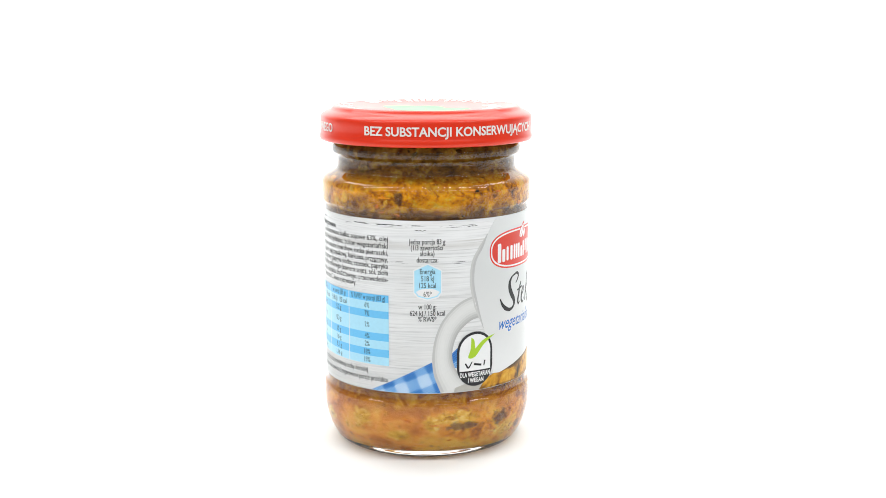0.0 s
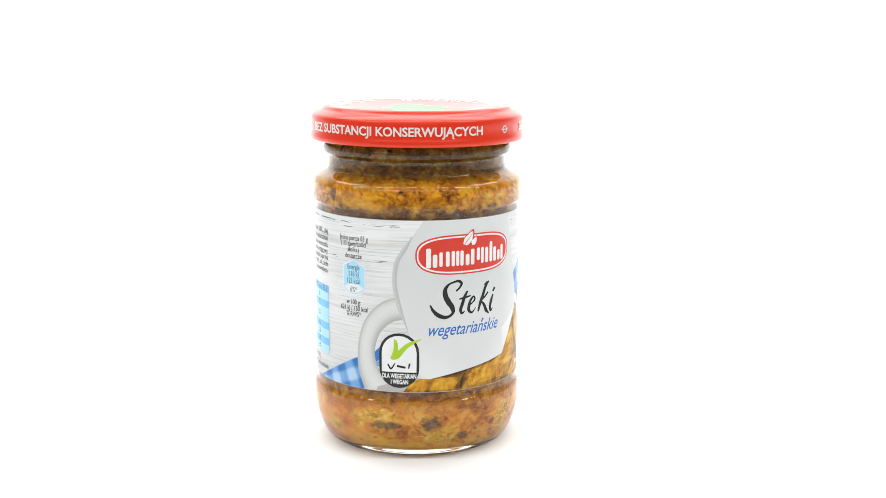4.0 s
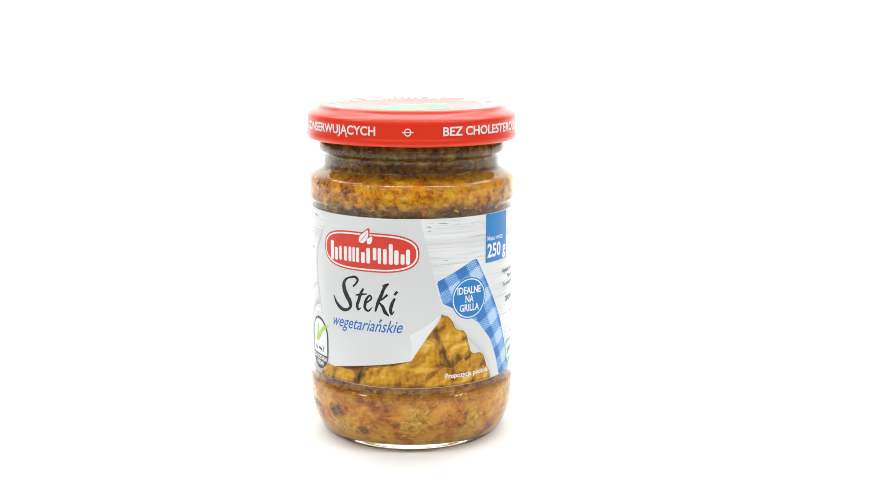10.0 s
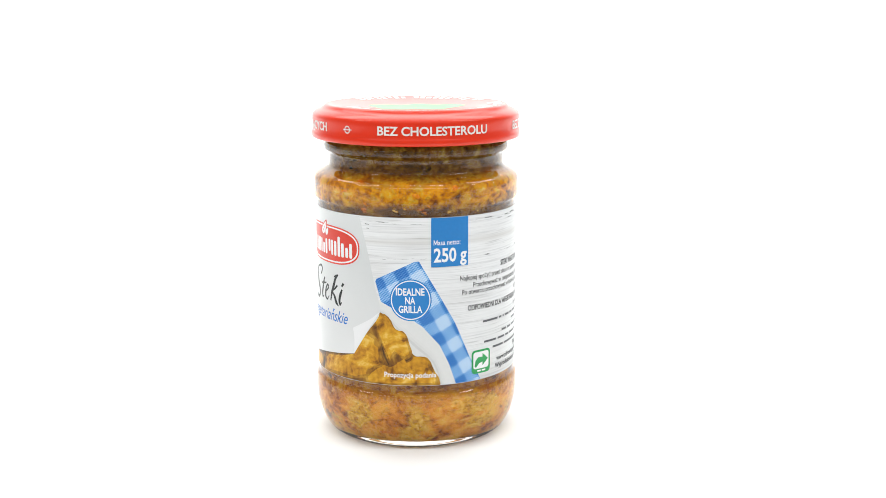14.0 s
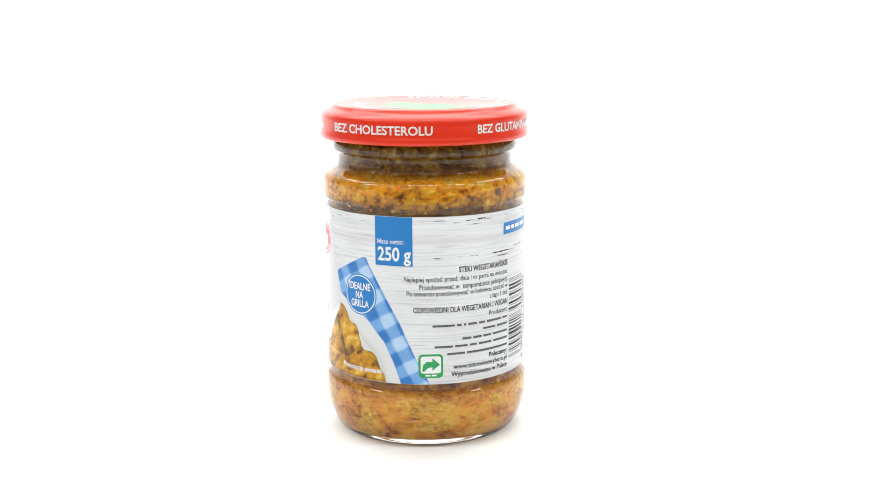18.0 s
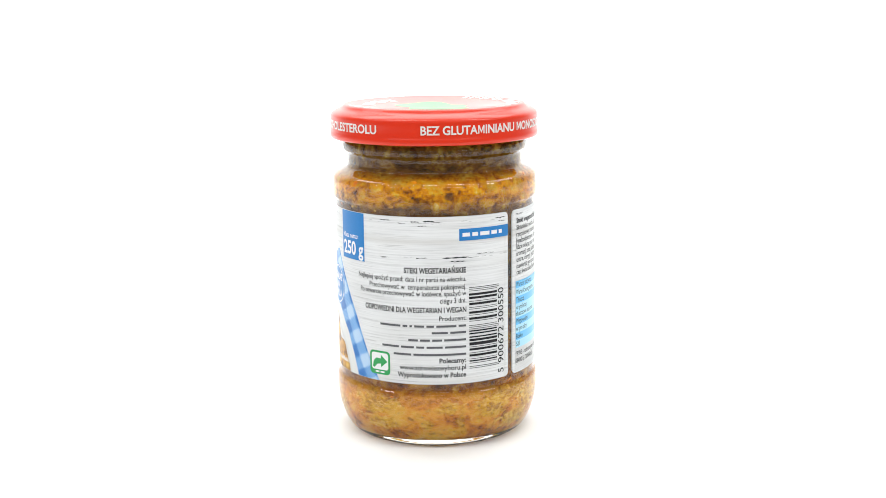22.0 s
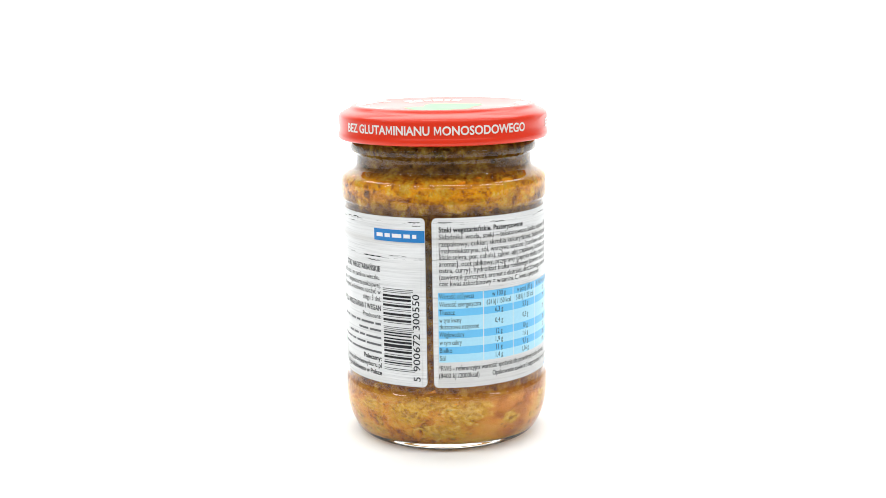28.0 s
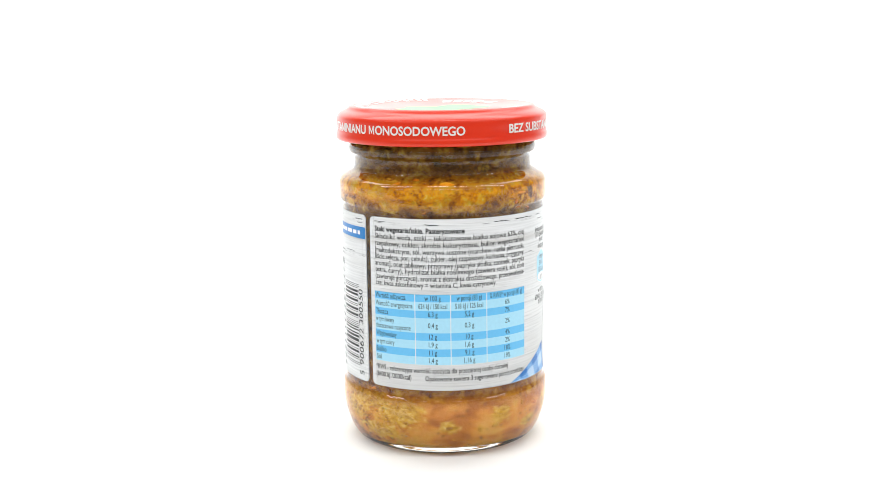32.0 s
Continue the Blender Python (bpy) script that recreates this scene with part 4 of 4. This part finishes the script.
    tick = fine([(24.4, 40.2), (26.0, 39.4), (26.8, 36.4)], 4)[:-1] + fine([(26.8, 36.4), (31, 38.7), (39.7, 40.4)], 4) + fine([(39.7, 40.4), (32, 37.4), (25.2, 33.3), (22.6, 33.6), (24, 36.3), (24.4, 40.2)], 4)[1:-1]
    print_shape("badge_tick", [tick], M_LIME, label, 10, "lime green tick")
    print_strokes("badge_bar", [([(21, 31.8), (22.6, 30.3), (25, 32.2)], (0.5, 0.6, 0.3)), ([(26, 31.3), (30.6, 30.8)], (0.7, 0.7)), ([(32.8, 32.2), (32.2, 30.4)], (0.6, 0.4))], M_BLACK, label, 10)


def build_right():
    print_shape("round_flash", [oval(124.5, 51.5, 6.85, 6.95)], M_BLUE, label, 8, "round blue flash with white ring")
    print_shape("round_flash", [oval(124.5, 51.5, 6.45, 6.55)], M_WHITE, label, 9)
    print_shape("round_flash", [oval(124.5, 51.5, 6.1, 6.2)], M_BLUE, label, 10)
    print_text("IDEALNE", 116.6, 132.0, 53.1, 2.25, M_WHITE, label, 11, bold=0.02)
    print_text("NA", 121.6, 127.0, 50.2, 2.25, M_WHITE, label, 11, bold=0.02)
    print_text("GRILLA", 118.0, 130.8, 47.3, 2.25, M_WHITE, label, 11, bold=0.02)
    print_text("Propozycja podania", 109.8, 138.4, 25.4, 1.6, M_WHITE, label, 8, bold=0.015)
    print_shape("weight_field", [box(135.6, 156.8, 62.3, 78.44)], M_BLUE, label, 8, "blue field with the net weight")
    print_text("Masa netto:", 137.0, 152.0, 69.5, 1.65, M_WHITE, label, 9)
    print_text("250 g", 137.0, 155.9, 64.0, 4.3, M_WHITE, label, 9, bold=0.020)
    rows = (("STEKI WEGETARIAŃSKIE", 182.0, 60.0, 1.75, 0.02), ("Najlepiej spożyć przed: data i nr partii na wieczku.", 151.9, 57.2, 1.6, 0), ("Przechowywać w  temperaturze pokojowej.", 160.3, 54.6, 1.6, 0),
            ("Po otwarciu przechowywać w lodówce, spożyć w", 153.3, 52.4, 1.6, 0), ("ciągu 3 dni.", 201.5, 50.0, 1.6, 0), ("ODPOWIEDNI DLA WEGETARIAN I WEGAN", 156.8, 46.8, 1.75, 0.015),
            ("Producent:", 201.0, 44.1, 1.6, 0), ("Polecamy:", 200.9, 29.8, 1.6, 0.02), ("www.zdrowiezwyboru.pl", 178.6, 27.4, 1.6, 0.012), ("Wyprodukowano w Polsce", 177.4, 24.9, 1.6, 0.02))
    for words, a, z, cap, bold in rows:
        print_text(words, a, 216.0 if z > 40 else 215.6, z, cap, M_BROWN_INK, label, 8, bold)
    for a, z, lengths in ((167.2, 41.7, (9, 2, 1, 4, 3, 8, 3)), (196.9, 39.5, (6, 6)), (183.9, 37.0, (4, 4, 4, 9)), (168.2, 34.6, (7, 5, 3, 6, 8)), (175.2, 32.1, (7, 20))):
        print_bars(a, 215.7, z + 0.2, 0.7, lengths, M_TYPE, label, 8)
    print_shape("web_field", [box(212.4, 243.1, 70.5, 74.4)], M_BLUE, label, 8, "blue strip with a white bar")
    print_bars(214.2, 238.6, 71.8, 1.25, (3, 2.4, 4, 2.6, 1.6), M_WHITE, label, 9)
    # recycling mark
    print_shape("recycling_mark", [box(159.4, 172.9, 24.7, 32.8, 1.4)], M_GREEN, label, 8, "green recycling mark with an arrow")
    print_shape("recycling_mark", [box(160.6, 171.7, 26.3, 32.1, 0.9)], M_WHITE, label, 9)
    arrow = [(161.4, 27.2), (162.0, 29.2), (164.0, 30.3), (167.0, 30.2), (167.0, 31.5), (171.2, 29.3), (167.0, 27.2), (167.0, 28.4), (164.6, 28.2), (162.4, 26.8)]
    print_shape("recycling_arrow", [arrow], M_GREEN, label, 10)
    print_bars(163.2, 169.2, 25.3, 0.55, (3, 3), M_WHITE, label, 9)
    # barcode: the bars of the printed digits, two halves between guards
    odd = ("0001101", "0011001", "0010011", "0111101", "0100011", "0110001", "0101111", "0111011", "0110111", "0001011")
    flip = lambda code: "".join("10"[int(c)] for c in code)
    row = "101"
    for digit, kind in zip("900672", "LGGLLG"):
        row += odd[int(digit)] if kind == "L" else flip(odd[int(digit)])[::-1]
    row += "01010" + "".join(flip(odd[int(digit)]) for digit in "300550") + "101"
    mod, n = 27.6 / 95, 0
    while n < 95:
        w = 1
        while n + w < 95 and row[n + w] == row[n]:
            w += 1
        if row[n] == "1":
            guard = n < 3 or 45 <= n < 50 or n > 90
            print_shape("barcode_bar", [box(217.6, 236.2 if guard else 234.9, 27.4 + n * mod, 27.4 + (n + w) * mod - 0.12)], M_BLACK, label, 8)
        n += w
    for words, z, h in (("5", 24.4, 1.5), ("900672", 27.8, 12.5), ("300550", 41.7, 11.8)):
        print_text(words, 235.6, 239.5, z, 2.3, M_BROWN_INK, label, 8, upright=h)


def build_back():
    lines = (("Steki wegetariańskie. Pasteryzowane", 301.4, 74.7, 0.02), ("Składniki: woda, steki – teksturowane białko sojowe 63%, olej", 339.5, 72.4, 0), ("rzepakowy, cukier, skrobia kukurydziana, bulion wegetariański", 339.5, 70.1, 0),
             ("[maltodekstryna, sól, warzywa suszone (marchew, natka pietruszki,", 339.5, 67.9, 0), ("liście selera, por, cebula), cukier, olej rzepakowy, kurkuma, przyprawy,", 339.5, 65.8, 0),
             ("aromat], ocet jabłkowy, przyprawy (papryka słodka, czosnek, papryka", 339.5, 63.6, 0), ("ostra, curry), hydrolizat białka roślinnego (zawiera soję), sól, zioła", 339.5, 61.5, 0),
             ("(zawierają gorczycę), aromat z ekstraktu drożdżowego, przeciwutlenia-", 339.5, 59.3, 0), ("cze: kwas askorbinowy = witamina C, kwas cytrynowy.", 319.3, 57.2, 0))
    for words, b, z, bold in lines:
        print_text(words, 250.6, b, z - 0.75, 1.62, M_BROWN_INK, label, 8, bold)
    zs = (54.2, 51.8, 48.9, 46.5, 41.6, 39.1, 36.3, 33.8, 31.1)
    cells = (("Wartość odżywcza", "w 100 g", "w porcji (83 g)", "% RWS* w porcji (83 g)"), ("Wartość energetyczna", "624 kJ / 150 kcal", "518 kJ / 125 kcal", "6%"), ("Tłuszcz", "6,3 g", "5,2 g", "7%"),
             ("", "0,4 g", "0,3 g", "2%"), ("Węglowodany", "12 g", "10 g", "4%"), ("w tym cukry", "1,9 g", "1,6 g", "2%"), ("Białko", "11 g", "9,1 g", "18%"), ("Sól", "1,4 g", "1,16 g", "19%"))
    widths = (269.2, 273.1, 258.6, 0, 263.6, 262.2, 257.0, 253.6)
    for k in range(8):
        print_shape("table_band", [box(249.8, 339.6, zs[k + 1], zs[k])], M_SKY if k % 2 == 0 else M_SKY_LIGHT, label, 8, "blue table row")
        mid = (zs[k] + zs[k + 1]) / 2
        if cells[k][0]:
            print_text(cells[k][0], 250.3, widths[k], mid - 0.75, 1.6, M_BROWN_INK, label, 9)
        for words, c in zip(cells[k][1:], (284.0, 303.6, 326.4)):
            print_text(words, c, None, mid - 0.75, 1.6, M_BROWN_INK, label, 9)
    print_text("w tym kwasy", 250.3, 262.2, 44.4, 1.6, M_BROWN_INK, label, 9)
    print_text("tłuszczowe nasycone", 250.3, 271.8, 42.2, 1.6, M_BROWN_INK, label, 9)
    for c in (274.4, 293.5, 313.4):
        print_shape("table_rule", [box(c - 0.2, c + 0.2, 31.1, 54.2)], M_WHITE, label, 8.5)
    print_text("*RWS - referencyjna wartość spożycia dla przeciętnej osoby dorosłej", 249.7, 326.6, 28.3, 1.6, M_BROWN_INK, label, 8)
    print_text("(8400 kJ /2000kcal)", 249.7, 271.8, 25.8, 1.6, M_BROWN_INK, label, 8)
    print_text("Opakowanie zawiera 3 sugerowane porcje produktu", 279.6, 338.9, 25.7, 1.6, M_BROWN_INK, label, 8)
    # energy tag
    for words, a, b, z in (("Jedna porcja 83 g", -9.2, 9.9, 71.1), ("(1/3 zawartości", -8.1, 8.6, 69.2), ("słoika)", -3.3, 4.2, 67.4), ("dostarcza:", -5.1, 6.2, 65.3),
                           ("w 100 g:", -4.3, 5.1, 50.2), ("624 kJ / 150 kcal", -8.8, 9.7, 48.1), ("% RWS*", -4.4, 5.2, 46.2)):
        print_text(words, a, b, z, 1.6, M_BROWN_INK, label, 8)
    def tag(s):
        cx, cz = 0.65, 59.0
        pts = [(-6.5, 55.6), (-4.6, 54.2), (0.65, 53.3), (5.9, 54.2), (7.8, 55.6), (7.8, 62.6), (0.65, 64.7), (-6.5, 62.6)]
        return [(cx + (x - cx) * s, cz + (z - cz) * s) for x, z in pts]
    print_shape("energy_tag", [tag(1.06)], M_WHITE, label, 8, "pale blue energy tag")
    print_shape("energy_tag", [tag(0.98)], M_SKY_LIGHT, label, 9)
    low = fine([(-5.6, 55.8), (-3.6, 56.5), (0.65, 56.8), (4.9, 56.5), (6.9, 55.8)], 4)
    print_shape("energy_tag", [low + [(5.4, 54.6), (0.65, 53.8), (-4.1, 54.6)]], M_WHITE, label, 10)
    for words, z in (("Energia", 61.6), ("518 kJ", 59.3), ("125 kcal", 57.1), ("6%*", 54.3)):
        print_text(words, 0.6, None, z, 1.65, M_BROWN_INK, label, 11)


build_picture_side()
build_front()
build_right()
build_back()


# ---- what moves ----
def motions():
    """The jar turns about the turntable's axis, standing a little off it and leaning slightly."""
    turn = (0.0, -18.08, -36.17, -54.29, -72.45, -90.64, -108.90, -127.20, -145.44, -163.62, -181.76, -199.89, -218.05, -236.24, -254.44, -272.57, -290.64)
    lean = pose(-0.000655, -0.005773, 0.0609, 0, math.degrees(0.0042885), 0) @ pose(0, 0, 0, -math.degrees(0.0094792), 0, 0) @ pose(0, 0, -0.0609)
    rows = []
    for t in range(33):
        a = float(np.interp(t, np.arange(0, 33, 2), turn))
        rows.append((t, pose(0, 0, 0, 0, 0, a) @ lean))
    walk(jar, rows)


motions()
